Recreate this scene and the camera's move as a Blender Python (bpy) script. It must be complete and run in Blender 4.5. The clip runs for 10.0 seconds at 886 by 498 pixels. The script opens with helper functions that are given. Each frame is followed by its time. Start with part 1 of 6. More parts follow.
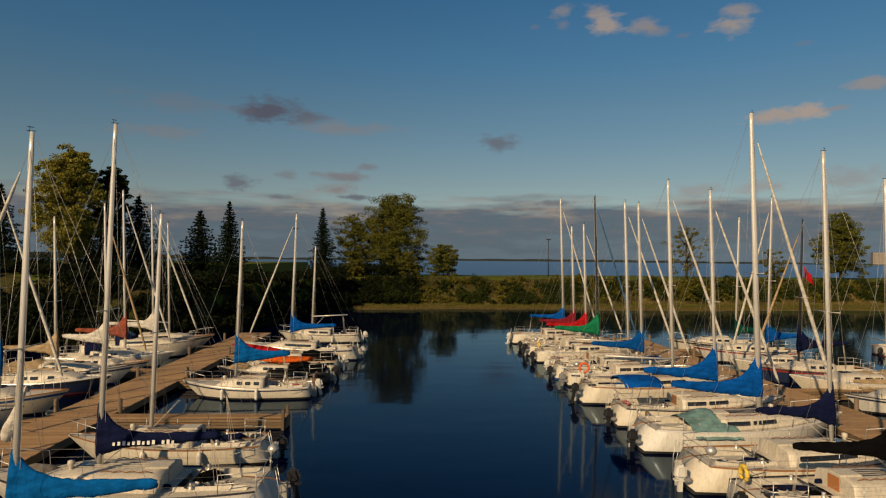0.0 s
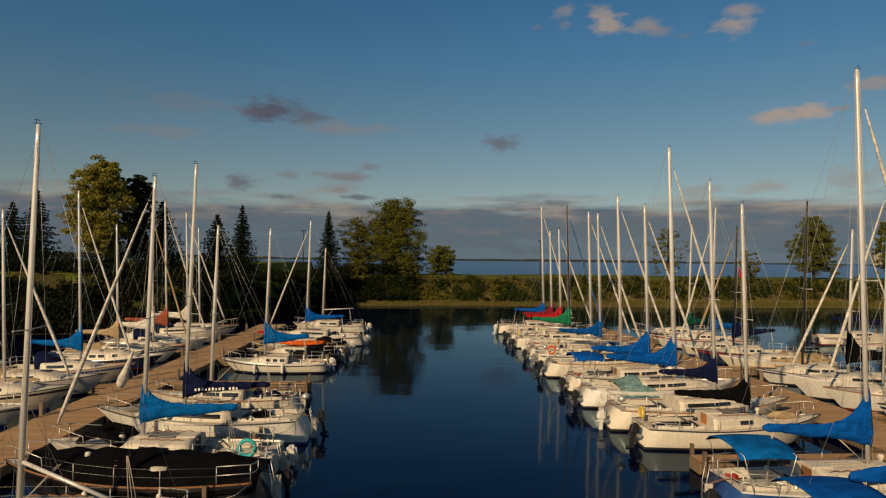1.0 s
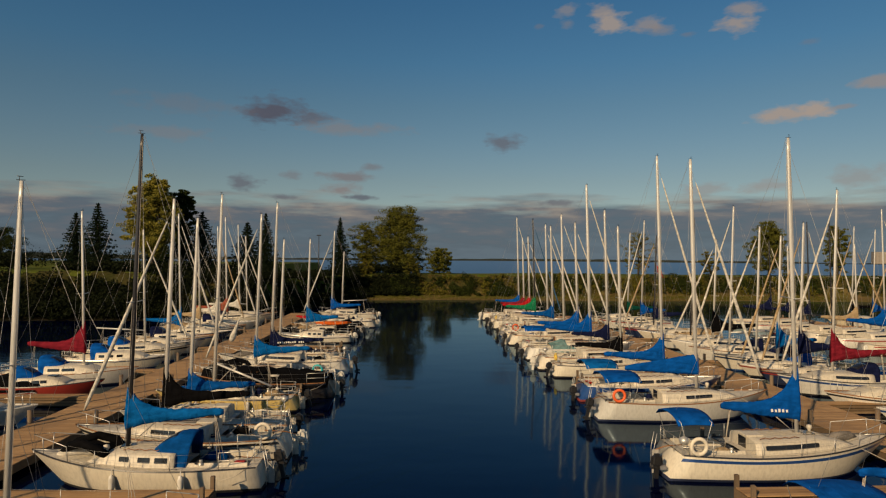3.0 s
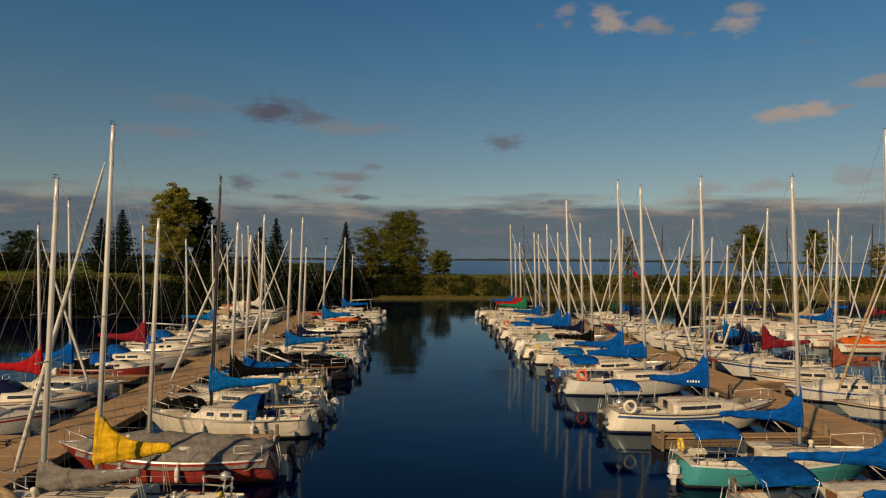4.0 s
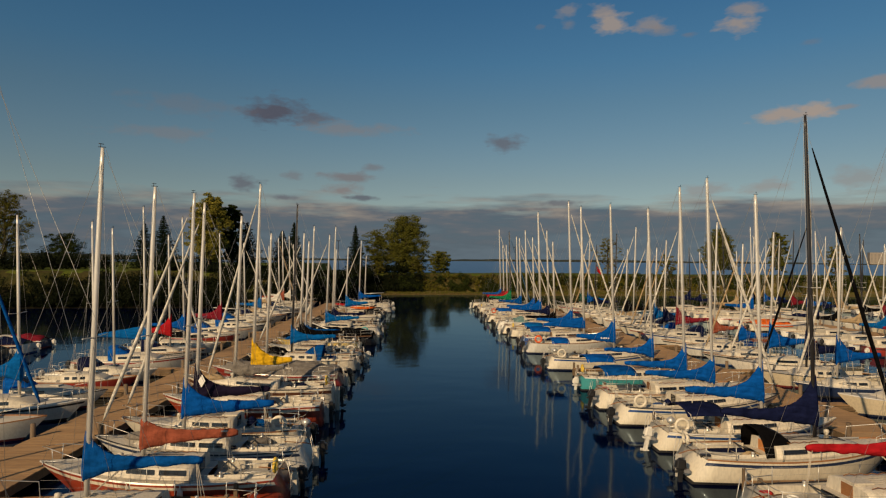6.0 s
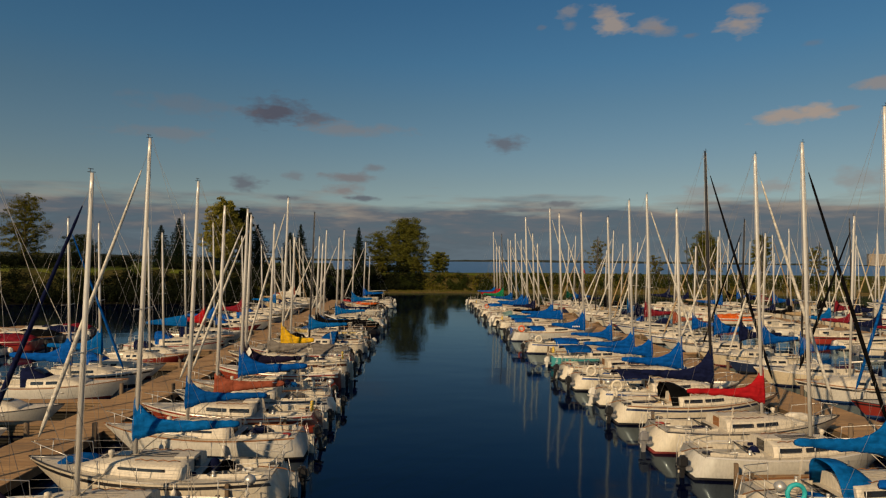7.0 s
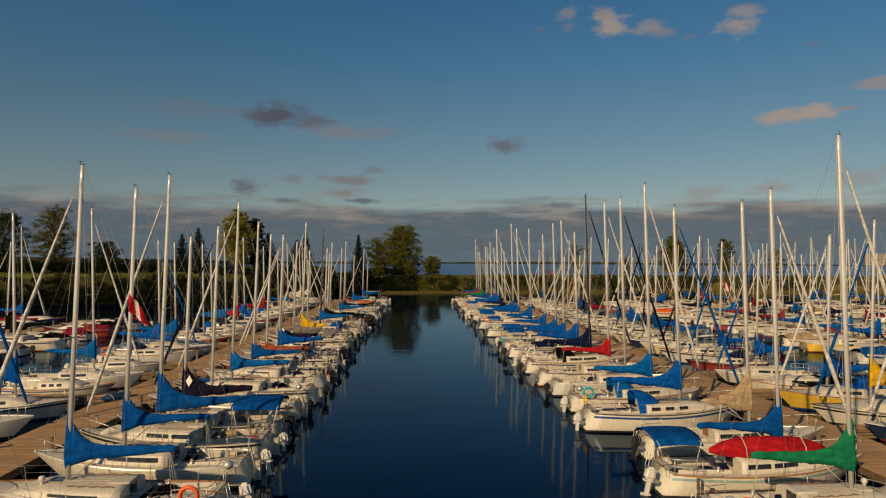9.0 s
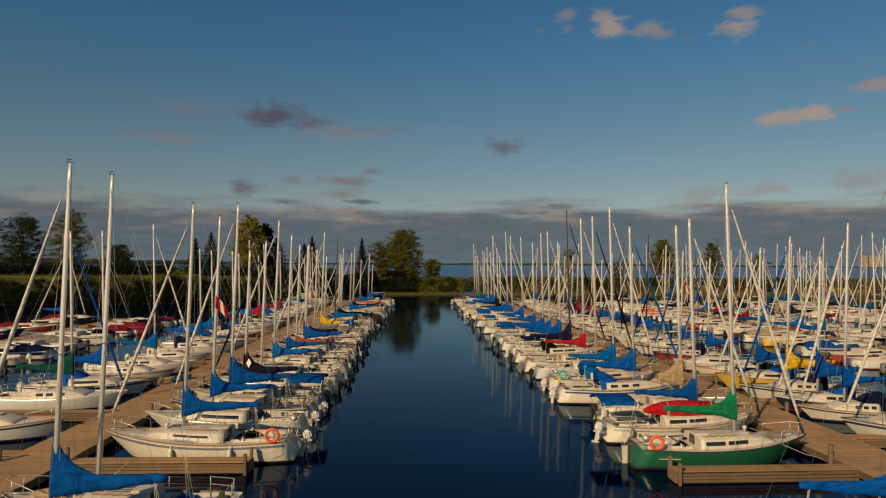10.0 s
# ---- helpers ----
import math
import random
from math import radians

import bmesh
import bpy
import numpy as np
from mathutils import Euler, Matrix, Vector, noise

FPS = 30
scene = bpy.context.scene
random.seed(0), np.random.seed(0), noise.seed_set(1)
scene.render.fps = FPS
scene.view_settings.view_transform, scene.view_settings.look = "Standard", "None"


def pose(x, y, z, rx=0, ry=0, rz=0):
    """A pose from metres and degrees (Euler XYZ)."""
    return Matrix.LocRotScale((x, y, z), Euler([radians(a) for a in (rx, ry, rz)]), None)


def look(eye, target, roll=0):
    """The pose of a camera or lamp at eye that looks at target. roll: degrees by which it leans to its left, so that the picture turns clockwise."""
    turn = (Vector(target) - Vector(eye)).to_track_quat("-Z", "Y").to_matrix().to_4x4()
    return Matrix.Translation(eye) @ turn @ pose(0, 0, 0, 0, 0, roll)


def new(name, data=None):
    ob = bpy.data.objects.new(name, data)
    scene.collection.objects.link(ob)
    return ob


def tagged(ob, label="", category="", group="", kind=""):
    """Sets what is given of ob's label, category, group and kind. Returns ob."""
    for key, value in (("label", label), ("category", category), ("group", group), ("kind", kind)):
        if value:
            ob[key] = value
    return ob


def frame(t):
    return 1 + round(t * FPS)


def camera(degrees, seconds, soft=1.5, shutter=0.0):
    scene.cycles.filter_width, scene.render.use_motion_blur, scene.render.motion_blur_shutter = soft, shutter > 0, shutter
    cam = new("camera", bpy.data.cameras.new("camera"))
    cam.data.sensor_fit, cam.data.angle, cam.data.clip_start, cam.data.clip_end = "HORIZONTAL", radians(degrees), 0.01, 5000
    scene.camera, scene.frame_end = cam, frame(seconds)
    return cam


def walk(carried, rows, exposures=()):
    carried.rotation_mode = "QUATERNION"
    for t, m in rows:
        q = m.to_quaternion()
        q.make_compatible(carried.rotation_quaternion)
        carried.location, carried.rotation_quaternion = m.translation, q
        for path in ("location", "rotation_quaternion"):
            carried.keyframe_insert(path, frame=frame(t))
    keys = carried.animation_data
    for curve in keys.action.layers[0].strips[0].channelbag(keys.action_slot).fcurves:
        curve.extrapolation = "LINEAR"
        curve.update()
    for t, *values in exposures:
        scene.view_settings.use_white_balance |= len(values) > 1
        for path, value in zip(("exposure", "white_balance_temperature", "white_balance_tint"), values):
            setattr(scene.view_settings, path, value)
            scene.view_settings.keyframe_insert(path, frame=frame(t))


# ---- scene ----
cam = camera(70.0, 10.0, soft=1.2)
PLAN = 0.85     # metres in one unit of the plan below
ROWS = [
    (0.0, 0.000, 0.000, 8.106, -2.463, 0.870, -0.22),
    (0.5, 0.240, -4.162, 8.116, -2.350, 0.886, -0.27),
    (1.0, 0.431, -8.374, 8.164, -2.293, 0.868, -0.3),
    (1.5, 0.681, -12.659, 8.193, -2.192, 0.887, -0.27),
    (2.0, 0.789, -16.998, 8.168, -2.130, 0.889, -0.22),
    (2.5, 0.832, -21.404, 8.185, -2.071, 0.875, -0.15),
    (4.0, 0.560, -34.215, 8.857, -2.020, 0.840, -0.14),
    (4.5, 0.405, -38.538, 8.893, -2.012, 0.838, -0.19),
    (5.0, 0.294, -42.934, 8.908, -2.007, 0.841, -0.11),
    (5.5, 0.275, -47.352, 8.849, -1.967, 0.858, -0.14),
    (6.0, 0.175, -51.834, 8.738, -1.950, 0.893, -0.14),
    (7.5, 0.938, -65.094, 8.670, -1.842, 0.977, -0.27),
    (8.0, 1.740, -69.528, 8.705, -1.826, 1.034, -0.15),
    (8.5, 2.286, -74.131, 8.829, -1.819, 1.093, 0.03),
    (9.0, 2.397, -78.779, 9.163, -1.841, 1.129, 0.06),
    (9.5, 2.135, -83.430, 9.515, -1.889, 1.163, 0.03),
    (10.0, 1.766, -88.037, 9.657, -1.954, 1.232, 0.0),
]
EXPOSURE = 0.02
walk(cam, [(t, pose(PLAN * x, PLAN * y, PLAN * z, 90 + pitch, roll - 0.3, yaw)) for t, x, y, z, yaw, pitch, roll in ROWS],
     [(0.0, EXPOSURE), (4.0, EXPOSURE - 0.04), (10.0, EXPOSURE - 0.09)])

# ---- sun and sky ----
SUN_AZ = radians(216)      # compass bearing of the sun, clockwise from +y
SUN_EL = radians(28)


def math_node(tree, op, a, b=None, clamp=False):
    n = tree.nodes.new("ShaderNodeMath")
    n.operation, n.use_clamp = op, clamp
    for i, v in enumerate((a, b)):
        if v is None:
            continue
        if isinstance(v, (int, float)):
            n.inputs[i].default_value = v
        else:
            tree.links.new(v, n.inputs[i])
    return n.outputs[0]


def ramp(tree, fac, stops):
    n = tree.nodes.new("ShaderNodeValToRGB")
    els = n.color_ramp.elements
    while len(els) < len(stops):
        els.new(0.5)
    for e, (p, c) in zip(els, stops):
        e.position, e.color = p, (*c, 1) if len(c) == 3 else c
    tree.links.new(fac, n.inputs[0])
    return n.outputs[0]


def mix(tree, fac, a, b, blend="MIX"):
    n = tree.nodes.new("ShaderNodeMix")
    n.data_type, n.blend_type = "RGBA", blend
    for sock, v in ((n.inputs[0], fac), (n.inputs[6], a), (n.inputs[7], b)):
        if isinstance(v, (int, float)):
            sock.default_value = v
        elif isinstance(v, tuple):
            sock.default_value = (*v, 1) if len(v) == 3 else v
        else:
            tree.links.new(v, sock)
    return n.outputs[2]


def build_sky():
    world = bpy.data.worlds.new("sky")
    scene.world = world
    world.use_nodes = True
    t = world.node_tree
    t.nodes.clear()
    out = t.nodes.new("ShaderNodeOutputWorld")
    bg = t.nodes.new("ShaderNodeBackground")
    sky = t.nodes.new("ShaderNodeTexSky")
    sky.sky_type = "NISHITA"
    sky.sun_disc = False
    sky.sun_elevation, sky.sun_rotation = SUN_EL, SUN_AZ
    sky.altitude, sky.air_density, sky.dust_density, sky.ozone_density = 50, 1.0, 0.7, 2.0
    tc = t.nodes.new("ShaderNodeTexCoord")
    sep = t.nodes.new("ShaderNodeSeparateXYZ")
    t.links.new(tc.outputs["Generated"], sep.inputs[0])
    x, y, z = sep.outputs
    r = math_node(t, "SQRT", math_node(t, "ADD", math_node(t, "MULTIPLY", x, x), math_node(t, "MULTIPLY", y, y)))
    el = math_node(t, "DIVIDE", z, math_node(t, "MAXIMUM", r, 0.02))
    az = math_node(t, "ARCTAN2", x, y)
    flat = t.nodes.new("ShaderNodeCombineXYZ")
    t.links.new(az, flat.inputs[0])
    t.links.new(el, flat.inputs[1])

    def cloud_noise(sx, sy, scale, detail, seed):
        m = t.nodes.new("ShaderNodeMapping")
        m.inputs["Scale"].default_value = (sx, sy, 1)
        m.inputs["Location"].default_value = (seed, seed * 0.7, seed)
        t.links.new(flat.outputs[0], m.inputs[0])
        n = t.nodes.new("ShaderNodeTexNoise")
        n.inputs["Scale"].default_value, n.inputs["Detail"].default_value = scale, detail
        n.inputs["Roughness"].default_value = 0.55
        t.links.new(m.outputs[0], n.inputs["Vector"])
        return n.outputs["Fac"]

    col = sky.outputs[0]
    # blue deepens a little with height
    col = mix(t, 1.0, col, ramp(t, el, [(0.0, (0.94, 0.92, 0.88)), (0.12, (0.80, 0.80, 0.725)), (0.24, (0.625, 0.80, 0.775)), (0.31, (0.49, 0.81, 0.87)), (0.42, (0.40, 0.78, 0.91)), (1.0, (0.25, 0.38, 0.48))]), "MULTIPLY")
    # the long low bank of stratus above the horizon, all round
    edge = math_node(t, "ADD", el, math_node(t, "MULTIPLY", math_node(t, "SUBTRACT", cloud_noise(3, 26, 2.2, 5, 3.1), 0.5), 0.075))
    body = ramp(t, edge, [(0.0, (1, 1, 1)), (0.074, (1, 1, 1)), (0.098, (0, 0, 0))])
    tone = math_node(t, "ADD", math_node(t, "MULTIPLY", el, 7.5), math_node(t, "MULTIPLY", math_node(t, "SUBTRACT", cloud_noise(6, 30, 2.0, 8, 8.4), 0.5), 1.5))
    bank = ramp(t, tone, [(0.0, (1.55, 2.15, 2.7)), (0.26, (1.25, 1.75, 2.25)), (0.46, (1.6, 1.85, 2.25)), (0.60, (2.5, 2.35, 2.4)), (0.86, (4.4, 3.7, 3.1))])
    col = mix(t, math_node(t, "MULTIPLY", body, 0.93), col, bank)
    # scattered small clouds: bearing, height, half-width, half-height, warmth, density
    coarse = math_node(t, "SUBTRACT", cloud_noise(1.0, 2.0, 26, 3, 5.5), 0.5)
    fine = math_node(t, "SUBTRACT", cloud_noise(1.0, 2.2, 70, 5, 1.7), 0.5)
    ragged = math_node(t, "ADD", math_node(t, "MULTIPLY", coarse, 2.4), math_node(t, "MULTIPLY", fine, 0.8))
    small = [
        (-0.227, 0.224, 0.047, 0.024, 0.00, 1.00), (-0.176, 0.216, 0.033, 0.013, 0.10, 0.70), (-0.108, 0.202, 0.090, 0.011, 0.55, 0.55), (-0.352, 0.223, 0.085, 0.015, 0.35, 0.32),
        (-0.383, 0.180, 0.085, 0.010, 0.50, 0.42), (0.131, 0.184, 0.029, 0.015, 0.15, 0.75), (-0.266, 0.111, 0.028, 0.011, 0.12, 0.75), (-0.127, 0.127, 0.045, 0.008, 0.42, 0.80),
        (-0.127, 0.106, 0.029, 0.012, 0.58, 0.85), (-0.095, 0.095, 0.036, 0.004, 0.08, 0.80), (-0.073, 0.142, 0.020, 0.007, 0.35, 0.60), (-0.197, 0.127, 0.017, 0.007, 0.35, 0.50),
        (-0.213, 0.092, 0.024, 0.004, 0.15, 0.70), (0.219, 0.088, 0.042, 0.005, 0.20, 0.70), (0.228, 0.388, 0.016, 0.012, 0.75, 0.55), (0.230, 0.368, 0.013, 0.008, 0.60, 0.40),
        (0.279, 0.383, 0.020, 0.013, 0.85, 0.75), (0.292, 0.364, 0.027, 0.017, 1.00, 0.90), (0.348, 0.357, 0.024, 0.012, 0.80, 0.70), (0.366, 0.346, 0.024, 0.009, 0.65, 0.55),
        (0.405, 0.336, 0.011, 0.004, 0.40, 0.40), (0.476, 0.360, 0.028, 0.013, 0.85, 0.70), (0.472, 0.343, 0.026, 0.016, 0.95, 0.85), (0.532, 0.205, 0.042, 0.012, 1.10, 0.95),
        (0.570, 0.210, 0.022, 0.012, 1.15, 0.95), (0.598, 0.208, 0.017, 0.004, 0.75, 0.60), (0.637, 0.234, 0.025, 0.009, 0.85, 0.75), (0.429, 0.104, 0.040, 0.010, 0.85, 0.50),
        (0.506, 0.105, 0.038, 0.009, 0.90, 0.55), (0.624, 0.112, 0.040, 0.017, 0.80, 0.50), (0.562, 0.302, 0.016, 0.005, 0.40, 0.30), (0.185, 0.366, 0.008, 0.004, 0.40, 0.35),
    ]
    for bx, by, w, h, warm, dense in small:
        u = math_node(t, "DIVIDE", math_node(t, "SUBTRACT", az, bx), w)
        v = math_node(t, "DIVIDE", math_node(t, "SUBTRACT", el, by), h)
        d = math_node(t, "SQRT", math_node(t, "ADD", math_node(t, "MULTIPLY", u, u), math_node(t, "MULTIPLY", v, v)))
        mask = math_node(t, "SUBTRACT", 1.12, math_node(t, "ADD", d, ragged), clamp=True)
        mask = math_node(t, "MULTIPLY", math_node(t, "MULTIPLY", mask, 1.25, clamp=True), dense)
        tint = tuple(a + (b - a) * warm for a, b in zip((1.3, 1.4, 1.85), (4.9, 4.1, 3.6)))
        col = mix(t, mask, col, tint)
    t.links.new(col, bg.inputs[0])
    bg.inputs[1].default_value = 0.066
    t.links.new(bg.outputs[0], out.inputs[0])


build_sky()
sun_data = bpy.data.lights.new("sun", "SUN")
sun_data.energy, sun_data.angle, sun_data.color = 4.5, radians(0.6), (1.0, 0.715, 0.405)
sun = new("sun", sun_data)
TO_SUN = Vector((math.sin(SUN_AZ) * math.cos(SUN_EL), math.cos(SUN_AZ) * math.cos(SUN_EL), math.sin(SUN_EL)))
sun.matrix_world = look(TO_SUN * 200, (0, 0, 0))

# ---- materials ----
MATS = {}


def base_mat(name):
    m = bpy.data.materials.new(name)
    m.use_nodes = True
    t = m.node_tree
    return m, t, t.nodes["Principled BSDF"]


def tex_noise(t, scale, detail=4, coord="Object", stretch=(1, 1, 1), rough=0.55):
    tc = t.nodes.new("ShaderNodeTexCoord")
    mp = t.nodes.new("ShaderNodeMapping")
    mp.inputs["Scale"].default_value = stretch
    t.links.new(tc.outputs[coord], mp.inputs[0])
    n = t.nodes.new("ShaderNodeTexNoise")
    n.inputs["Scale"].default_value, n.inputs["Detail"].default_value, n.inputs["Roughness"].default_value = scale, detail, rough
    t.links.new(mp.outputs[0], n.inputs["Vector"])
    return n.outputs["Fac"]


def bump(t, b, height, strength, distance=0.02):
    n = t.nodes.new("ShaderNodeBump")
    n.inputs["Strength"].default_value, n.inputs["Distance"].default_value = strength, distance
    t.links.new(height, n.inputs["Height"])
    t.links.new(n.outputs[0], b.inputs["Normal"])


def random_of(t):
    return t.nodes.new("ShaderNodeObjectInfo").outputs["Random"]


def paint(name, colour, rough=0.35, vary=0.12, grime=0.3, metal=0.0, coat=0.0, scale=3.0, stretch=(1, 1, 0.35), relief=0.05):
    """A worn painted, gelcoat or metal surface: large fading, fine grime, small relief."""
    if name in MATS:
        return MATS[name]
    m, t, b = base_mat(name)
    dark = tuple(c * (1 - grime) for c in colour)
    big = tex_noise(t, scale * 0.35, 3)
    small = tex_noise(t, scale * 4, 6, stretch=stretch)
    c = mix(t, ramp(t, small, [(0.42, (0, 0, 0)), (0.75, (1, 1, 1))]), colour, dark)
    c = mix(t, math_node(t, "MULTIPLY", big, vary * 2), c, tuple(min(1, v * (1 - vary) + 0.02) for v in colour))
    v = math_node(t, "ADD", 1 - vary, math_node(t, "MULTIPLY", random_of(t), vary))
    hsv = t.nodes.new("ShaderNodeHueSaturation")
    t.links.new(v, hsv.inputs["Value"])
    t.links.new(c, hsv.inputs["Color"])
    t.links.new(hsv.outputs[0], b.inputs["Base Color"])
    b.inputs["Roughness"].default_value, b.inputs["Metallic"].default_value = rough, metal
    b.inputs["Coat Weight"].default_value = coat
    bump(t, b, small, relief, 0.01)
    MATS[name] = m
    return m


def canvas(name, colour):
    """Weathered acrylic canvas: fading, folds and a dull face."""
    if name in MATS:
        return MATS[name]
    m, t, b = base_mat(name)
    folds = tex_noise(t, 2.2, 5, stretch=(1.0, 1.0, 2.2))
    weave = tex_noise(t, 26, 3)
    pleat = tex_noise(t, 3.4, 4, stretch=(2.6, 1.0, 0.55))
    pale = tuple(min(1, c * 1.15 + 0.002) for c in colour)
    dark = tuple(c * 0.55 for c in colour)
    c = mix(t, ramp(t, folds, [(0.35, (0, 0, 0)), (0.68, (1, 1, 1))]), dark, pale)
    c = mix(t, math_node(t, "MULTIPLY", random_of(t), 0.35), c, tuple(v * 0.75 for v in colour))
    t.links.new(c, b.inputs["Base Color"])
    b.inputs["Roughness"].default_value = 0.9
    b.inputs["Specular IOR Level"].default_value = 0.06
    bump(t, b, math_node(t, "ADD", math_node(t, "ADD", folds, math_node(t, "MULTIPLY", pleat, 0.45)), math_node(t, "MULTIPLY", weave, 0.12)), 0.75, 0.07)
    MATS[name] = m
    return m


def timber(name, a, c2, grain=(1, 9, 9), scale=2.2):
    if name in MATS:
        return MATS[name]
    m, t, b = base_mat(name)
    g = tex_noise(t, scale, 8, stretch=grain, rough=0.65)
    stain = tex_noise(t, 0.55, 4)
    c = mix(t, ramp(t, g, [(0.3, (0, 0, 0)), (0.7, (1, 1, 1))]), a, c2)
    c = mix(t, ramp(t, stain, [(0.45, (0, 0, 0)), (0.75, (0.55, 0.55, 0.55))]), c, tuple(v * 0.5 for v in a))
    hsv = t.nodes.new("ShaderNodeHueSaturation")
    t.links.new(math_node(t, "ADD", 0.68, math_node(t, "MULTIPLY", random_of(t), 0.5)), hsv.inputs["Value"])
    t.links.new(c, hsv.inputs["Color"])
    t.links.new(hsv.outputs[0], b.inputs["Base Color"])
    b.inputs["Roughness"].default_value = 0.8
    bump(t, b, g, 0.35, 0.01)
    MATS[name] = m
    return m


HULLS = {
    "cream": (0.70, 0.645, 0.53), "white": (0.73, 0.71, 0.65), "ivory": (0.68, 0.59, 0.43), "grey": (0.55, 0.54, 0.50), "green": (0.012, 0.10, 0.05), "blue": (0.015, 0.06, 0.22),
    "teal": (0.05, 0.28, 0.30), "yellow": (0.72, 0.55, 0.20), "red": (0.32, 0.04, 0.03), "black": (0.02, 0.02, 0.025), "navy": (0.02, 0.035, 0.09), "gold": (0.75, 0.48, 0.05), "rust": (0.32, 0.05, 0.022), "brown": (0.10, 0.04, 0.02), "aqua": (0.26, 0.40, 0.37), "slate": (0.16, 0.19, 0.25),
}
CLOTH = {
    "blue": (0.0009, 0.0828, 0.378), "sky": (0.0009, 0.108, 0.37), "royal": (0.0009, 0.072, 0.297), "navy": (0.006, 0.010, 0.045), "black": (0.003, 0.003, 0.004), "red": (0.40, 0.012, 0.018), "maroon": (0.198, 0.0135, 0.027),
    "green": (0.009, 0.18, 0.081), "yellow": (0.72, 0.432, 0.018), "salmon": (0.30, 0.082, 0.048), "tan": (0.414, 0.306, 0.18), "grey": (0.216, 0.198, 0.18), "white": (0.648, 0.621, 0.558), "teal": (0.15, 0.27, 0.27),
    "purple": (0.012, 0.009, 0.028), "orange": (0.675, 0.126, 0.018), "forest": (0.0045, 0.063, 0.045), "steel": (0.045, 0.117, 0.216),
}


def hull_mat(c):
    return paint("gelcoat_" + c, HULLS[c], 0.28, 0.10, 0.22, coat=0.25)


def cloth(c):
    return canvas("canvas_" + c, CLOTH[c])


DECK = paint("deck_gelcoat", (0.65, 0.60, 0.50), 0.5, 0.14, 0.35)
WELL = paint("cockpit_grey", (0.46, 0.45, 0.42), 0.6, 0.2, 0.4)
ALLOY = paint("anodised_spar", (0.70, 0.685, 0.65), 0.38, 0.12, 0.18, metal=0.25, stretch=(4, 4, 0.3))
DARK_SPAR = paint("black_spar", (0.025, 0.025, 0.03), 0.35, 0.2, 0.2)
STEEL = paint("stainless_tube", (0.62, 0.61, 0.58), 0.42, 0.1, 0.1, metal=0.6)
WIRE = paint("rigging_wire", (0.36, 0.355, 0.345), 0.4, 0.1, 0.1, metal=0.5)
ROPE = paint("rope", (0.55, 0.50, 0.42), 0.9, 0.2, 0.3)
GLASS = paint("tinted_acrylic", (0.014, 0.014, 0.016), 0.12, 0.2, 0.2, coat=0.5)
TEAK = timber("varnished_teak", (0.20, 0.085, 0.028), (0.30, 0.135, 0.048), (1, 6, 6), 5)
BOARD = timber("varnished_board", (0.40, 0.150, 0.040), (0.52, 0.215, 0.065), (1, 6, 6), 5)
RUBBER = paint("motor_black", (0.018, 0.018, 0.02), 0.35, 0.2, 0.2)
COWL_WHITE = paint("motor_white", (0.70, 0.68, 0.62), 0.35, 0.1, 0.2)
COWL_GREY = paint("motor_grey", (0.22, 0.22, 0.23), 0.4, 0.1, 0.2)
FENDER = paint("fender_vinyl", (0.72, 0.70, 0.64), 0.5, 0.15, 0.3)
RING_ORANGE = paint("ring_orange", (0.80, 0.13, 0.03), 0.6, 0.1, 0.2)
RING_TEAL = paint("ring_teal", (0.02, 0.42, 0.46), 0.6, 0.1, 0.2)
RING_WHITE = paint("ring_white", (0.74, 0.68, 0.56), 0.6, 0.1, 0.25)
LETTER = paint("lettering_white", (0.75, 0.75, 0.72), 0.6, 0.05, 0.1)
LETTER_DARK = paint("lettering_dark", (0.03, 0.03, 0.04), 0.6, 0.05, 0.1)
PLANK = timber("dock_plank", (0.43, 0.265, 0.125), (0.31, 0.185, 0.085), (1, 10, 10), 1.6)
BEAM = timber("dock_beam", (0.23, 0.155, 0.085), (0.14, 0.092, 0.05), (1, 8, 8), 1.8)
PILE = timber("pile_wood", (0.20, 0.14, 0.09), (0.11, 0.08, 0.05), (9, 9, 1), 1.5)
FLOAT = paint("float_drum", (0.03, 0.03, 0.03), 0.8, 0.2, 0.3)
BARK = timber("bark", (0.10, 0.075, 0.05), (0.05, 0.038, 0.028), (8, 8, 1), 1.2)


def leaf_mat(name, a, b2):
    m, t, b = base_mat(name)
    isl = t.nodes.new("ShaderNodeNewGeometry").outputs["Random Per Island"]
    patch = tex_noise(t, 0.35, 3)
    c = mix(t, math_node(t, "ADD", math_node(t, "MULTIPLY", isl, 0.6), math_node(t, "MULTIPLY", patch, 0.5)), a, b2)
    t.links.new(c, b.inputs["Base Color"])
    b.inputs["Roughness"].default_value = 0.8
    b.inputs["Specular IOR Level"].default_value = 0.08
    tr = t.nodes.new("ShaderNodeBsdfTranslucent")
    t.links.new(c, tr.inputs[0])
    both = t.nodes.new("ShaderNodeMixShader")
    both.inputs[0].default_value = 0.15
    t.links.new(b.outputs[0], both.inputs[1])
    t.links.new(tr.outputs[0], both.inputs[2])
    t.links.new(both.outputs[0], t.nodes["Material Output"].inputs[0])
    return m


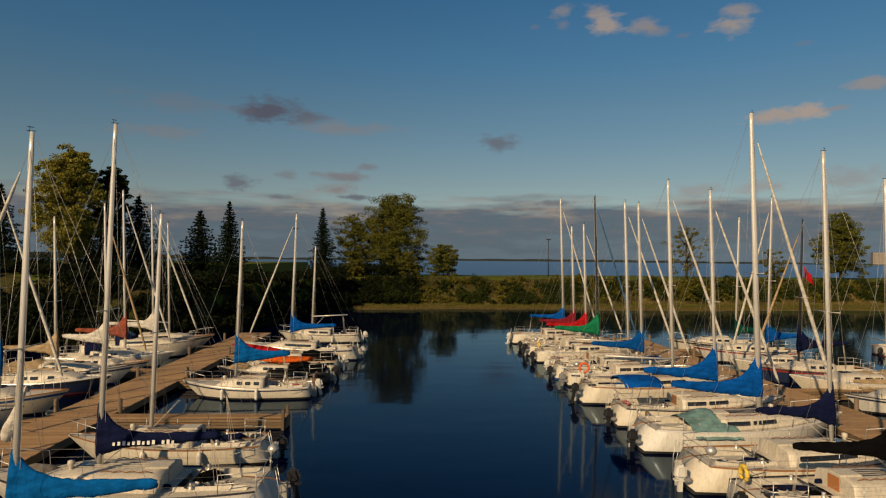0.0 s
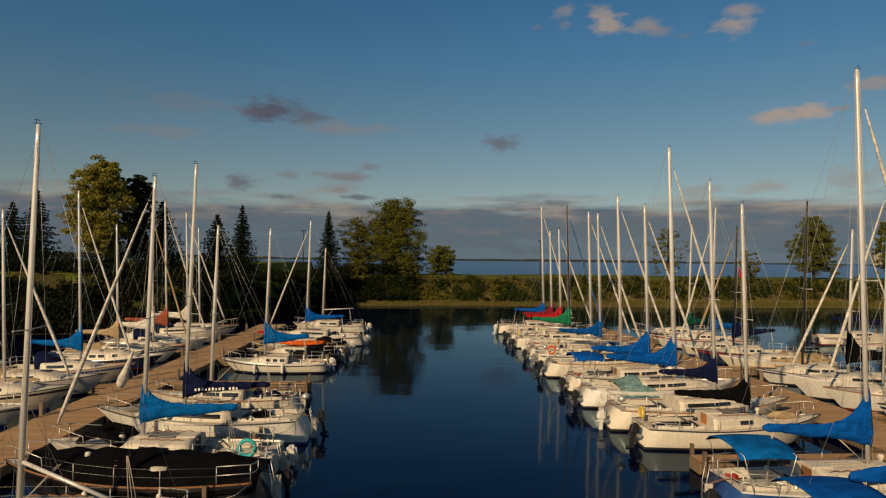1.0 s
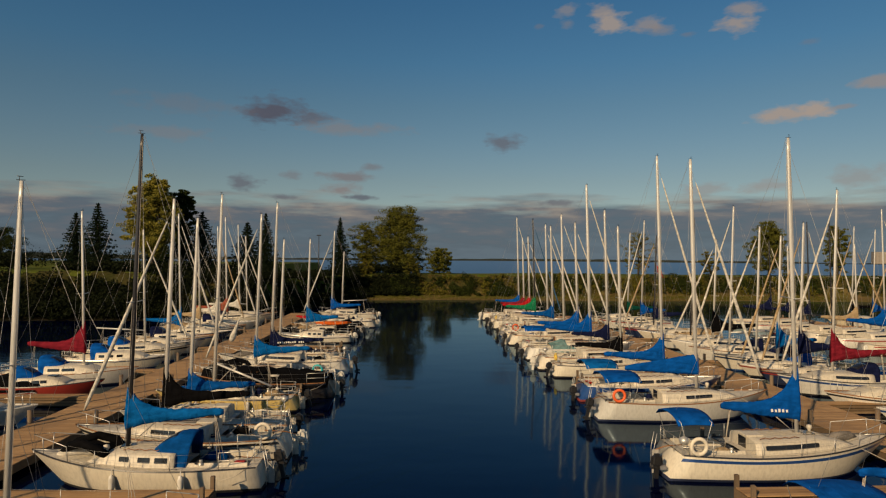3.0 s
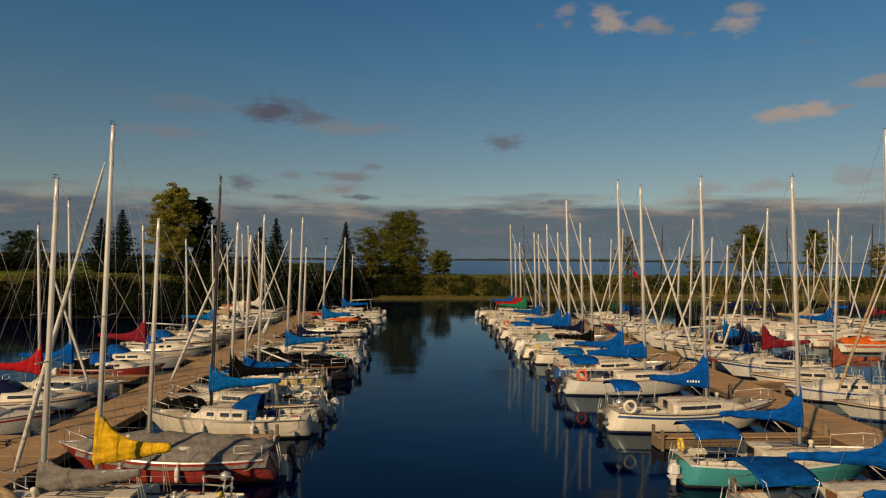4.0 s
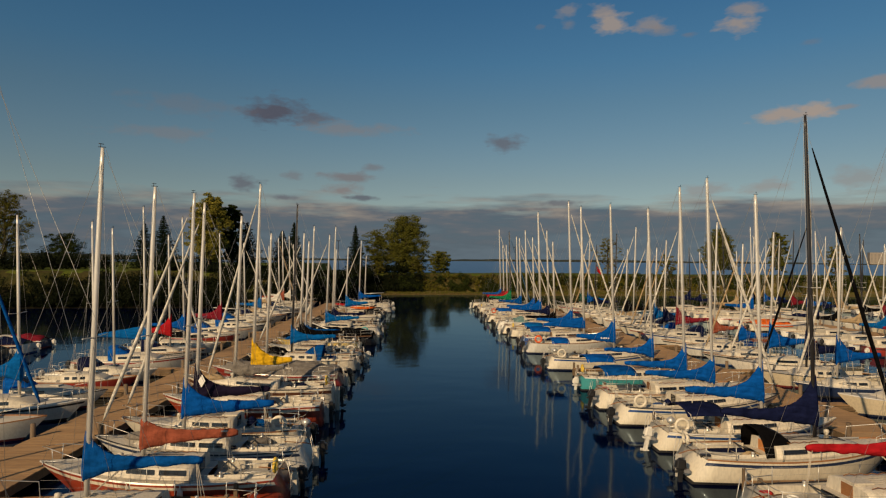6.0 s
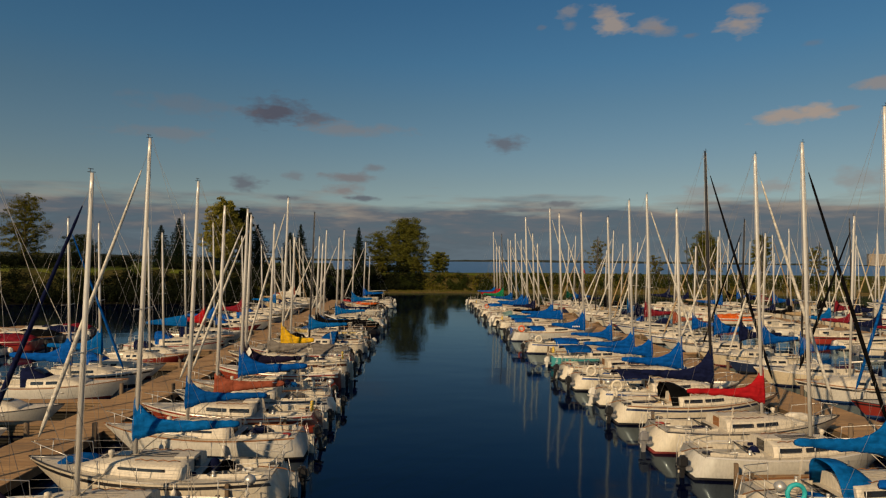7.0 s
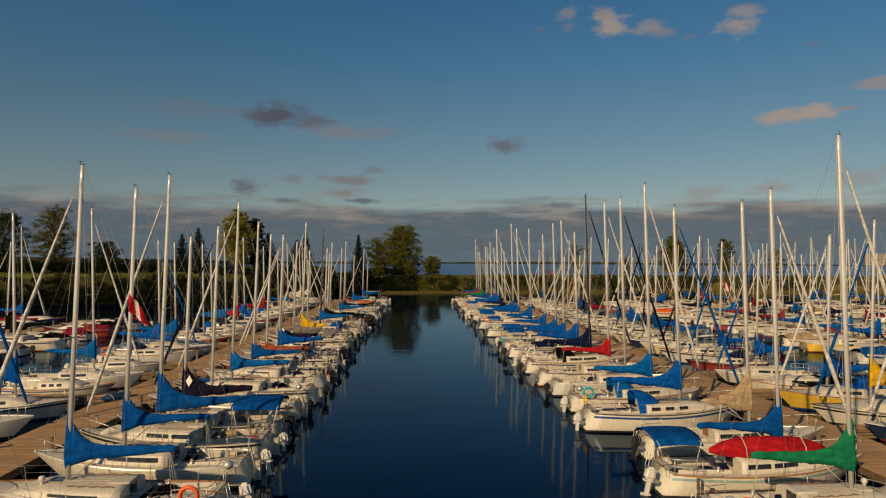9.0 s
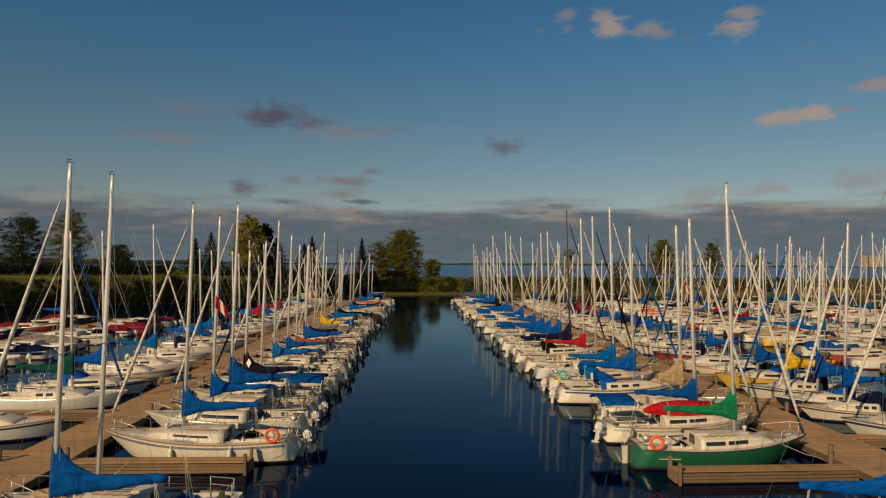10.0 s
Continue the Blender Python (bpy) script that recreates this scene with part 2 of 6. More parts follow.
LEAF_GOLD = leaf_mat("leaf_poplar", (0.070, 0.085, 0.014), (0.340, 0.285, 0.050))
LEAF_GREEN = leaf_mat("leaf_green", (0.012, 0.024, 0.005), (0.165, 0.160, 0.026))
LEAF_DARK = leaf_mat("leaf_spruce", (0.005, 0.012, 0.006), (0.016, 0.026, 0.011))
LEAF_BUSH = leaf_mat("leaf_bush", (0.028, 0.040, 0.006), (0.175, 0.150, 0.024))
LEAF_DEEP = leaf_mat("leaf_deep", (0.009, 0.017, 0.004), (0.045, 0.058, 0.012))
# leaves near black: the bank's shade is put into their colour
LEAF_PAINTED_SHADE = leaf_mat("leaf_painted_shade", (0.004, 0.007, 0.003), (0.014, 0.019, 0.006))
LEAF_STRAW = leaf_mat("leaf_straw", (0.050, 0.052, 0.010), (0.170, 0.120, 0.042))
LEAF_OLIVE = leaf_mat("leaf_olive", (0.042, 0.056, 0.007), (0.115, 0.100, 0.020))
REED = leaf_mat("reed", (0.09, 0.07, 0.025), (0.15, 0.115, 0.045))


def water_mat(name, colour, sheen, ripple, fine_scale, slow_scale, rough=0.05, ior=1.33):
    """Deep water: a dark body colour under a Fresnel-weighted reflection."""
    m, t, b = base_mat(name)
    t.nodes.remove(b)
    body = t.nodes.new("ShaderNodeBsdfDiffuse")
    body.inputs["Color"].default_value = (*colour, 1)
    gloss = t.nodes.new("ShaderNodeBsdfGlossy")
    gloss.inputs["Color"].default_value = (*sheen, 1)
    gloss.inputs["Roughness"].default_value = rough
    fr = t.nodes.new("ShaderNodeFresnel")
    fr.inputs["IOR"].default_value = ior
    fine = tex_noise(t, fine_scale, 3, stretch=(0.55, 1.1, 1))
    slow = tex_noise(t, slow_scale, 2, stretch=(0.6, 1.2, 1))
    wave = t.nodes.new("ShaderNodeBump")
    wave.inputs["Strength"].default_value, wave.inputs["Distance"].default_value = ripple, 0.06
    t.links.new(math_node(t, "ADD", math_node(t, "MULTIPLY", fine, 0.07), slow), wave.inputs["Height"])
    for n in (gloss, fr):
        t.links.new(wave.outputs[0], n.inputs["Normal"])
    both = t.nodes.new("ShaderNodeMixShader")
    t.links.new(fr.outputs[0], both.inputs[0])
    t.links.new(body.outputs[0], both.inputs[1])
    t.links.new(gloss.outputs[0], both.inputs[2])
    t.links.new(both.outputs[0], t.nodes["Material Output"].inputs[0])
    return m


WATER = water_mat("basin_water", (0.0, 0.0008, 0.013), (0.63, 0.83, 1.0), 0.30, 3.2, 0.22, 0.06, 1.215)
LAKE = water_mat("lake_water", (0.010, 0.040, 0.095), (0.42, 0.55, 0.68), 0.9, 1.2, 0.3, 0.3, 1.2)


def ground_mat(name, a, b2, c3, s1=0.12, s2=2.5):
    m, t, b = base_mat(name)
    big, fine = tex_noise(t, s1, 4), tex_noise(t, s2, 7)
    c = mix(t, ramp(t, big, [(0.38, (0, 0, 0)), (0.62, (1, 1, 1))]), a, b2)
    c = mix(t, ramp(t, fine, [(0.45, (0, 0, 0)), (0.75, (1, 1, 1))]), c, c3)
    t.links.new(c, b.inputs["Base Color"])
    b.inputs["Roughness"].default_value = 0.9
    b.inputs["Specular IOR Level"].default_value = 0.05
    bump(t, b, fine, 0.8, 0.15)
    return m


SHORE = ground_mat("shore_earth", (0.155, 0.105, 0.045), (0.115, 0.105, 0.028), (0.085, 0.075, 0.030), 0.25)
GRASS = ground_mat("mown_grass", (0.078, 0.105, 0.013), (0.100, 0.108, 0.020), (0.055, 0.075, 0.010))
BANK = ground_mat("rough_bank", (0.040, 0.042, 0.012), (0.060, 0.050, 0.018), (0.022, 0.024, 0.008), 0.3)
# near-black earth: shade over the left shore is put into the colour
SHORE_PAINTED_SHADE = ground_mat("shore_painted_shade", (0.020, 0.017, 0.010), (0.014, 0.014, 0.007), (0.010, 0.009, 0.006))
FAR = ground_mat("far_land", (0.030, 0.040, 0.030), (0.045, 0.052, 0.040), (0.060, 0.060, 0.050), 0.004, 0.03)


# ---- mesh helpers ----
def mesh_from(bm, name):
    me = bpy.data.meshes.new(name)
    bmesh.ops.recalc_face_normals(bm, faces=bm.faces)
    bm.to_mesh(me)
    bm.free()
    return me


def raw_mesh(name, verts, faces, mats, smooth=False, idx=None):
    me = bpy.data.meshes.new(name)
    me.from_pydata([tuple(v) for v in verts], [], faces)
    for m in mats:
        me.materials.append(m)
    if idx is not None:
        me.polygons.foreach_set("material_index", idx)
    if smooth:
        me.polygons.foreach_set("use_smooth", [True] * len(faces))
    me.update()
    return me


def put(name, me, parent=None, m=None, label=""):
    ob = new(name, me)
    if m is not None:
        ob.matrix_basis = m
    if parent is not None:
        ob.parent = parent
    else:
        ob.matrix_basis = Matrix.Scale(PLAN, 4) @ ob.matrix_basis
    if label:
        ob["label"] = label
    return ob


def box_data(x0, x1, y0, y1, z0, z1, verts, faces):
    n = len(verts)
    verts += [(x0, y0, z0), (x1, y0, z0), (x1, y1, z0), (x0, y1, z0), (x0, y0, z1), (x1, y0, z1), (x1, y1, z1), (x0, y1, z1)]
    faces += [(n, n + 3, n + 2, n + 1), (n + 4, n + 5, n + 6, n + 7), (n, n + 1, n + 5, n + 4), (n + 1, n + 2, n + 6, n + 5), (n + 2, n + 3, n + 7, n + 6), (n + 3, n, n + 4, n + 7)]


def box_mesh(name, x0, x1, y0, y1, z0, z1, mat, bevel=0.0):
    bm = bmesh.new()
    bmesh.ops.create_cube(bm, size=1)
    for v in bm.verts:
        v.co = Vector(((x0 + x1) / 2 + v.co.x * (x1 - x0), (y0 + y1) / 2 + v.co.y * (y1 - y0), (z0 + z1) / 2 + v.co.z * (z1 - z0)))
    if bevel:
        bmesh.ops.bevel(bm, geom=bm.edges[:], offset=bevel, segments=2, affect="EDGES")
    me = mesh_from(bm, name)
    me.materials.append(mat)
    return me


def tube_data(path, radii, sides, verts, faces, squash=1.0, caps=True):
    """Adds a tube along a list of points; squash flattens it across y."""
    n0 = len(verts)
    pts = [Vector(p) for p in path]
    for i, p in enumerate(pts):
        d = (pts[min(i + 1, len(pts) - 1)] - pts[max(i - 1, 0)]).normalized()
        a = d.cross(Vector((0, 1, 0)))
        if a.length < 0.05:
            a = d.cross(Vector((1, 0, 0)))
        a.normalize()
        b = d.cross(a).normalized()
        r = radii[i] if isinstance(radii, (list, tuple)) else radii
        for k in range(sides):
            ang = 2 * math.pi * k / sides
            verts.append(tuple(p + a * (r * math.cos(ang)) + b * (r * squash * math.sin(ang))))
    for i in range(len(pts) - 1):
        for k in range(sides):
            k2 = (k + 1) % sides
            q = n0 + i * sides
            faces.append((q + k, q + k2, q + sides + k2, q + sides + k))
    if caps:
        faces.append(tuple(range(n0 + sides - 1, n0 - 1, -1)))
        q = n0 + (len(pts) - 1) * sides
        faces.append(tuple(range(q, q + sides)))


def tube_mesh(name, paths, radii, mat, sides=6, squash=1.0, smooth=True):
    verts, faces = [], []
    for p in paths:
        tube_data(p, radii, sides, verts, faces, squash)
    return raw_mesh(name, verts, faces, [mat], smooth)


CACHE = {}


def cached(key, make):
    if key not in CACHE:
        CACHE[key] = make()
    return CACHE[key]


# ---- water, land and distance ----
def shoreline(x):
    """The y of the waterline at each x: the far shore, which comes nearer beyond the left basin."""
    base = 100.5 + 0.02 * max(0, x) + 1.0 * math.sin(x * 0.11) + 0.5 * math.sin(x * 0.37)
    near = 58 - 0.10 * (-(x + 30)) + 1.2 * math.sin(x * 0.09)
    s = min(1, max(0, (-x - 9) / 16))
    s = s * s * (3 - 2 * s)
    return base * (1 - s) + near * s


def land_height(x, y):
    d = y - shoreline(x)
    if d < 0:
        return max(-1.5, d * 0.25)
    n = noise.noise((x * 0.12, y * 0.12, 0.3))
    h = 0.0
    h += 0.55 * min(1, d / 4.5)
    if d > 4.5:
        u = min(1, (d - 4.5) / 7.0)
        h += (4.2 + 1.3 * min(1, max(0, (-x - 30) / 12))) * u * u * (3 - 2 * u)
    back = 148 if x > -48 else 300
    if y > back - 14:
        h -= 7.0 * min(1, (y - back + 14) / 16)
    return h + 0.18 * n * min(1, d / 4)


def build_ground():
    xs = np.concatenate([np.arange(-360, -80, 8.0), np.arange(-80, 130, 1.5), np.arange(130, 420, 8.0)])
    ys = np.concatenate([np.arange(36, 150, 1.2), np.arange(150, 320, 8.0)])
    verts = [(x, y, land_height(x, y)) for y in ys for x in xs]
    w = len(xs)
    faces, idx = [], []
    for j in range(len(ys) - 1):
        for i in range(w - 1):
            q = j * w + i
            faces.append((q, q + 1, q + w + 1, q + w))
            d = ys[j] - shoreline(xs[i])
            low = d < 6.0 + 1.5 * math.sin(xs[i] * 0.5)
            # the low shore on the left takes the earth with painted-in shade
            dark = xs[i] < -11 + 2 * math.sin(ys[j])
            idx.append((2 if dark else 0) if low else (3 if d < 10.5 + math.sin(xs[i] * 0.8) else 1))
    tagged(put("ground", raw_mesh("ground", verts, faces, [SHORE, GRASS, SHORE_PAINTED_SHADE, BANK], True, idx)), "earth shore rising to a mown grass bank", "ground", kind="structure")

    def sheet(name, mat, x0, x1, y0, y1, z, label):
        me = raw_mesh(name, [(x0, y0, z), (x1, y0, z), (x1, y1, z), (x0, y1, z)], [(0, 1, 2, 3)], [mat])
        tagged(put(name, me), label, "water", kind="structure")

    sheet("water", WATER, -2600, 2600, -2600, 140, 0.0, "dark calm basin water with faint ripples")
    sheet("water", LAKE, -4600, 4600, 140, 4600, -0.02, "blue wind-rippled open lake")

    # low far shore all round, with an uneven wooded top
    verts, faces = [], []
    n = 720
    rng = random.Random(4)
    for i in range(n + 1):
        a = 2 * math.pi * i / n
        r = 2300 + 250 * math.sin(a * 3 + 1) + 90 * math.sin(a * 11)
        top = 6 + 3 * math.sin(a * 7) + 4 * noise.noise((a * 30, 0, 0)) + rng.uniform(-0.8, 0.8)
        left = max(0, -math.sin(a)) * max(0, math.cos(a))
        top += 22 * left
        for rr, z in ((r - 60, -1), (r, top * 0.6), (r + 70, top), (r + 400, top)):
            verts.append((rr * math.sin(a), rr * math.cos(a), z))
    for i in range(n):
        for k in range(3):
            q = i * 4 + k
            faces.append((q, q + 1, q + 5, q + 4))
    tagged(put("backdrop", raw_mesh("far_shore", verts, faces, [FAR], True)), "low wooded shore far across the lake", "far shore", kind="structure")


build_ground()


# ---- plants ----
def leaf_cloud(verts, faces, centre, spread, count, size, rng, flat=0.6):
    cx, cy, cz = centre
    for _ in range(count):
        while True:
            p = Vector((rng.uniform(-1, 1), rng.uniform(-1, 1), rng.uniform(-1, 1)))
            if p.length < 1:
                break
        p = Vector((cx + p.x * spread[0], cy + p.y * spread[1], cz + p.z * spread[2]))
        a = Vector((rng.gauss(0, 1), rng.gauss(0, 1), rng.gauss(0, 1))).normalized()
        b = a.cross(Vector((rng.gauss(0, 1), rng.gauss(0, 1), rng.gauss(0, 1)))).normalized()
        s = size * rng.uniform(0.6, 1.3)
        n = len(verts)
        verts += [tuple(p + a * s), tuple(p + b * s * flat), tuple(p - a * s), tuple(p - b * s * flat)]
        faces.append((n, n + 1, n + 2, n + 3))


def broad_tree(name, x, y, top, width, seed, leaf, label, clumps=70, per=60, slim=0.0, bare=0.0):
    rng = random.Random(seed)
    z0 = max(0.2, land_height(x, y)) - 0.2
    h = top - z0
    root = tagged(put(name, None, None, pose(x, y, z0)), label, "tree", "shore trees")
    verts, faces = [], []
    r0 = h * 0.024
    tube_data([(0, 0, 0), (0.1, 0, h * 0.3), (-0.1, 0.1, h * 0.6), (0.05, 0, h * 0.9)], [r0, r0 * 0.75, r0 * 0.45, r0 * 0.1], 7, verts, faces)
    for i in range(12):
        a = rng.uniform(0, 6.28)
        zb = h * rng.uniform(0.18, 0.62)
        ln = width * rng.uniform(0.3, 0.48)
        up = h * rng.uniform(0.12, 0.28)
        tube_data([(0, 0, zb), (ln * 0.5 * math.cos(a), ln * 0.5 * math.sin(a), zb + up * 0.65), (ln * math.cos(a), ln * math.sin(a), zb + up)], [r0 * 0.45, r0 * 0.28, r0 * 0.08], 5, verts, faces)
    put("trunk", raw_mesh("trunk", verts, faces, [BARK], True), root)
    verts, faces = [], []
    lobes = []
    for i in range(15):
        u = (i + rng.random()) / 15
        prof = math.sin(math.pi * (0.10 + 0.84 * u) ** (0.85 + slim)) ** 0.8
        a = i * 2.4 + rng.uniform(-0.5, 0.5)
        off = width * 0.5 * prof * rng.uniform(0.25, 0.72)
        lobes.append((off * math.cos(a), off * math.sin(a), h * (0.17 + 0.74 * u), width * rng.uniform(0.20, 0.32) * (0.6 + 0.5 * prof)))
    for i in range(clumps):
        lx, ly, lz, lr = lobes[i % len(lobes)]
        d = Vector((rng.gauss(0, 1), rng.gauss(0, 1), rng.gauss(0, 0.85))).normalized() * lr * rng.random() ** 0.45
        s = width * rng.uniform(0.025, 0.085)
        d *= 1 + 0.25 * (rng.random() ** 3)
        leaf_cloud(verts, faces, (lx + d.x, ly + d.y, min(h * 0.99, lz + d.z)), (s * 1.3, s * 1.3, s * 0.7), int(per * 1.35 * (1 - bare * rng.random())), 0.13, rng)
    put("crown", raw_mesh("crown", verts, faces, [leaf]), root)
    return root


def spruce(x, y, top, width, seed, full=False, label="dark spruce with drooping tiers of branches"):
    rng = random.Random(seed)
    z0 = max(0.2, land_height(x, y)) - 0.2
    h = top - z0
    root = tagged(put("spruce_tree", None, None, pose(x, y, z0)), label, "tree", "spruces")
    verts, faces = [], []
    tube_data([(0, 0, 0), (0, 0, h * 0.5), (0.05, 0, h)], [h * 0.02, h * 0.012, 0.02], 6, verts, faces)
    put("trunk", raw_mesh("trunk", verts, faces, [BARK], True), root)
    verts, faces = [], []
    tiers = int(h * (2.6 if full else 2.4))
    for k in range(tiers):
        u = (k + 0.5) / tiers
        zc = h * (0.06 + 0.93 * u)
        tier = width * 0.5 * ((1 - u ** 1.9) if full else (1 - u) ** 0.88 * 0.86) * rng.uniform(0.78, 1.12) + 0.12
        n = max(4, int(13 * (1 - u) + 4))
        for i in range(n):
            a = 6.283 * i / n + rng.uniform(-0.35, 0.35)
            reach = tier * rng.uniform(0.6, 1.12)
            for f in (0.15, 0.4, 0.65, 0.9):
                thick = 0.10 + 0.16 * (1 - u) * (1.3 - f)
                leaf_cloud(verts, faces, (reach * f * math.cos(a), reach * f * math.sin(a), zc - reach * f * 0.30 + 0.22 * f * f + rng.uniform(-0.1, 0.1)), (0.16 + 0.16 * (1 - u), 0.16 + 0.16 * (1 - u), thick), 15, 0.12, rng)
    leaf_cloud(verts, faces, (0.04, 0, h * 0.985), (0.07, 0.07, h * 0.035), 24, 0.09, rng)
    put("crown", raw_mesh("crown", verts, faces, [LEAF_DARK]), root)
    return root


def thicket(name, x0, x1, d0, d1, h0, h1, count, leaf, seed, label, per=34, size=0.17):
    """A run of bushes along the bank, between d0 and d1 metres behind the waterline."""
    rng = random.Random(seed)
    verts, faces = [], []
    for _ in range(count):
        x = rng.uniform(x0, x1)
        d = rng.uniform(d0, d1)
        y = shoreline(x) + d
        h = rng.uniform(h0, h1) * (0.6 + 0.5 * noise.noise((x * 0.15, d * 0.2, seed)) + 0.25)
        z = max(0.1, land_height(x, y))
        r = h * rng.uniform(0.45, 0.8)
        for _ in range(3):
            leaf_cloud(verts, faces, (x + rng.uniform(-r, r) * 0.6, y + rng.uniform(-r, r) * 0.6, z + h * rng.uniform(0.3, 0.75)), (r * 0.6, r * 0.6, h * 0.32), per, size, rng)
    tagged(put(name, raw_mesh(name, verts, faces, [leaf])), label, "bushes", kind="stuff")


def shrubs(name, x0, x1, d0, d1, h0, h1, count, leaf, seed, label, size=0.13):
    """Single bushes of uneven size, each a dome of twig clumps, standing in loose groups with gaps."""
    rng = random.Random(seed)
    verts, faces = [], []
    made = 0
    while made < count:
        x, d = rng.uniform(x0, x1), rng.uniform(d0, d1)
        if noise.noise((x * 0.22, d * 0.3, seed * 1.7)) < rng.uniform(-0.35, 0.15):
            continue
        made += 1
        y = shoreline(x) + d
        z = max(0.05, land_height(x, y)) - 0.1
        h = h0 + (h1 - h0) * rng.random() ** 1.6
        r = h * rng.uniform(0.45, 0.75)
        for _ in range(int(6 + 7 * h)):
            a, v = rng.uniform(0, 6.28), rng.random()
            k = math.sqrt(max(0.0, 1 - v * v)) * rng.uniform(0.35, 1.05)
            c = h * rng.uniform(0.08, 0.17)
            leaf_cloud(verts, faces, (x + r * k * math.cos(a), y + r * k * math.sin(a), z + h * (0.12 + 0.85 * v * rng.uniform(0.7, 1.0))), (c * 1.2, c * 1.2, c), 15, size, rng)
    tagged(put(name, raw_mesh(name, verts, faces, [leaf])), label, "bushes", kind="stuff")


def tufts(name, x0, x1, d0, d1, h0, h1, count, leaf, seed, label):
    """Upright tufts of grass or reed: narrow blades fanning from one foot."""
    rng = random.Random(seed)
    verts, faces = [], []
    for _ in range(count):
        x, d = rng.uniform(x0, x1), rng.uniform(d0, d1)
        y = shoreline(x) + d
        z = max(0.0, land_height(x, y)) - 0.05
        h = rng.uniform(h0, h1)
        for _ in range(9):
            a, lean = rng.uniform(0, 6.28), rng.uniform(0.05, 0.5) * h
            w = 0.025 + 0.02 * rng.random()
            n = len(verts)
            bx, by = x + rng.uniform(-0.25, 0.25), y + rng.uniform(-0.25, 0.25)
            verts += [(bx - w, by, z), (bx + w, by, z), (bx + lean * math.cos(a), by + lean * math.sin(a), z + h * rng.uniform(0.7, 1.0))]
            faces.append((n, n + 1, n + 2))
    tagged(put(name, raw_mesh(name, verts, faces, [leaf])), label, "grass", kind="stuff")


def build_plants():
    broad_tree("tree", -4.6, 126, 20.6, 14.2, 11, LEAF_GREEN, "tall leafy green tree on the grass bank", 640, 84)
    broad_tree("tree", -12.2, 127, 16.6, 9.6, 12, LEAF_GREEN, "thin dark green tree beside a taller one", 300, 62, bare=0.3)
    broad_tree("tree", 5.3, 122, 10.7, 7.0, 13, LEAF_GREEN, "small bushy tree on the grass bank", 200, 60)
    broad_tree("poplar_tree", -44.3, 82.6, 22.2, 8.8, 14, LEAF_GOLD, "tall poplar turning yellow in early autumn", 640, 84, 0.1)
    broad_tree("sapling", -0.9, 113, 8.6, 4.4, 25, LEAF_OLIVE, "young yellow-green tree on the bank slope", 90, 50)
    broad_tree("sapling", -11.0, 114, 8.0, 4.2, 26, LEAF_BUSH, "young green tree on the bank slope", 80, 50)
    broad_tree("tree", -41.2, 87.5, 21.3, 5.6, 22, LEAF_DEEP, "dark green tree beside a yellowing poplar", 380, 80, 0.05)
    broad_tree("tree", 49.1, 113, 15.3, 7.6, 15, LEAF_BUSH, "thin grey-green tree on the far shore", 90, 45, bare=0.6)
    broad_tree("tree", 81.4, 118, 17.4, 11.0, 16, LEAF_GREEN, "dense green tree on the far shore", 330, 80)
    broad_tree("tree", 64.7, 112, 10.2, 5.4, 17, LEAF_BUSH, "small yellow-green tree by the water", 60, 55)
    broad_tree("tree", 99, 120, 17.6, 6.5, 18, LEAF_GREEN, "upright green tree on the far shore", 220, 75)
    broad_tree("tree", 115, 120, 13.2, 7.0, 19, LEAF_BUSH, "low spreading tree on the far shore", 90, 65)
    broad_tree("tree", -117, 130, 27.2, 14.0, 20, LEAF_BUSH, "tall tree with thinning yellow leaves", 420, 80, bare=0.4)
    broad_tree("tree", -131, 127, 25.2, 15.0, 21, LEAF_DEEP, "wide dark tree at the edge of a field", 420, 80, bare=0.2)
    broad_tree("tree", -147, 131, 24.0, 16.0, 23, LEAF_GOLD, "wide tree with thinning brown leaves", 380, 75, bare=0.4)
    broad_tree("tree", -104, 136, 15.0, 12.0, 24, LEAF_DEEP, "low dark tree at the edge of a field", 220, 75)
    spruce(-18, 123, 17.6, 8.6, 31)
    spruce(-31.9, 95, 14.9, 8.4, 32, True)
    spruce(-32.6, 112, 17.8, 9.6, 33)
    spruce(-38.3, 89, 16.4, 8.6, 34, True)
    spruce(-55.9, 87.5, 17.6, 11.5, 35)
    spruce(-61.0, 90, 16.1, 10, 36)
    spruce(-48.5, 96, 14.8, 8.0, 37)
    shrubs("shore_bushes", -5, 30, 4.8, 8.8, 0.8, 2.5, 300, LEAF_DEEP, 41, "dark green bushes in groups along the bank")
    shrubs("shore_bushes", -2, 32, 5.0, 9.6, 0.5, 1.9, 150, LEAF_BUSH, 51, "olive and straw coloured bushes along the bank")
    shrubs("shore_bushes", 28, 120, 6.0, 9.5, 0.8, 2.5, 330, LEAF_DEEP, 42, "dark green bushes above the earth shore")
    shrubs("shore_bushes", 28, 120, 6.0, 10, 0.5, 1.9, 300, LEAF_BUSH, 52, "olive bushes above the earth shore")
    tufts("tall_grass", -12, 110, 5.0, 10.5, 0.3, 0.9, 1600, LEAF_STRAW, 53, "rough straw-coloured grass over the bank")
    tufts("shore_grass", -12, 90, 1.0, 5.5, 0.15, 0.45, 2600, LEAF_OLIVE, 54, "short olive grass on the low shore")
    # bushes and scrub that carry the bank's shade in their leaf colour
    thicket("bank_bushes", -62, -36, 1.0, 8.6, 1.8, 3.3, 380, LEAF_PAINTED_SHADE, 47, "dense bushes on the bank, shade painted into their leaves", 36)
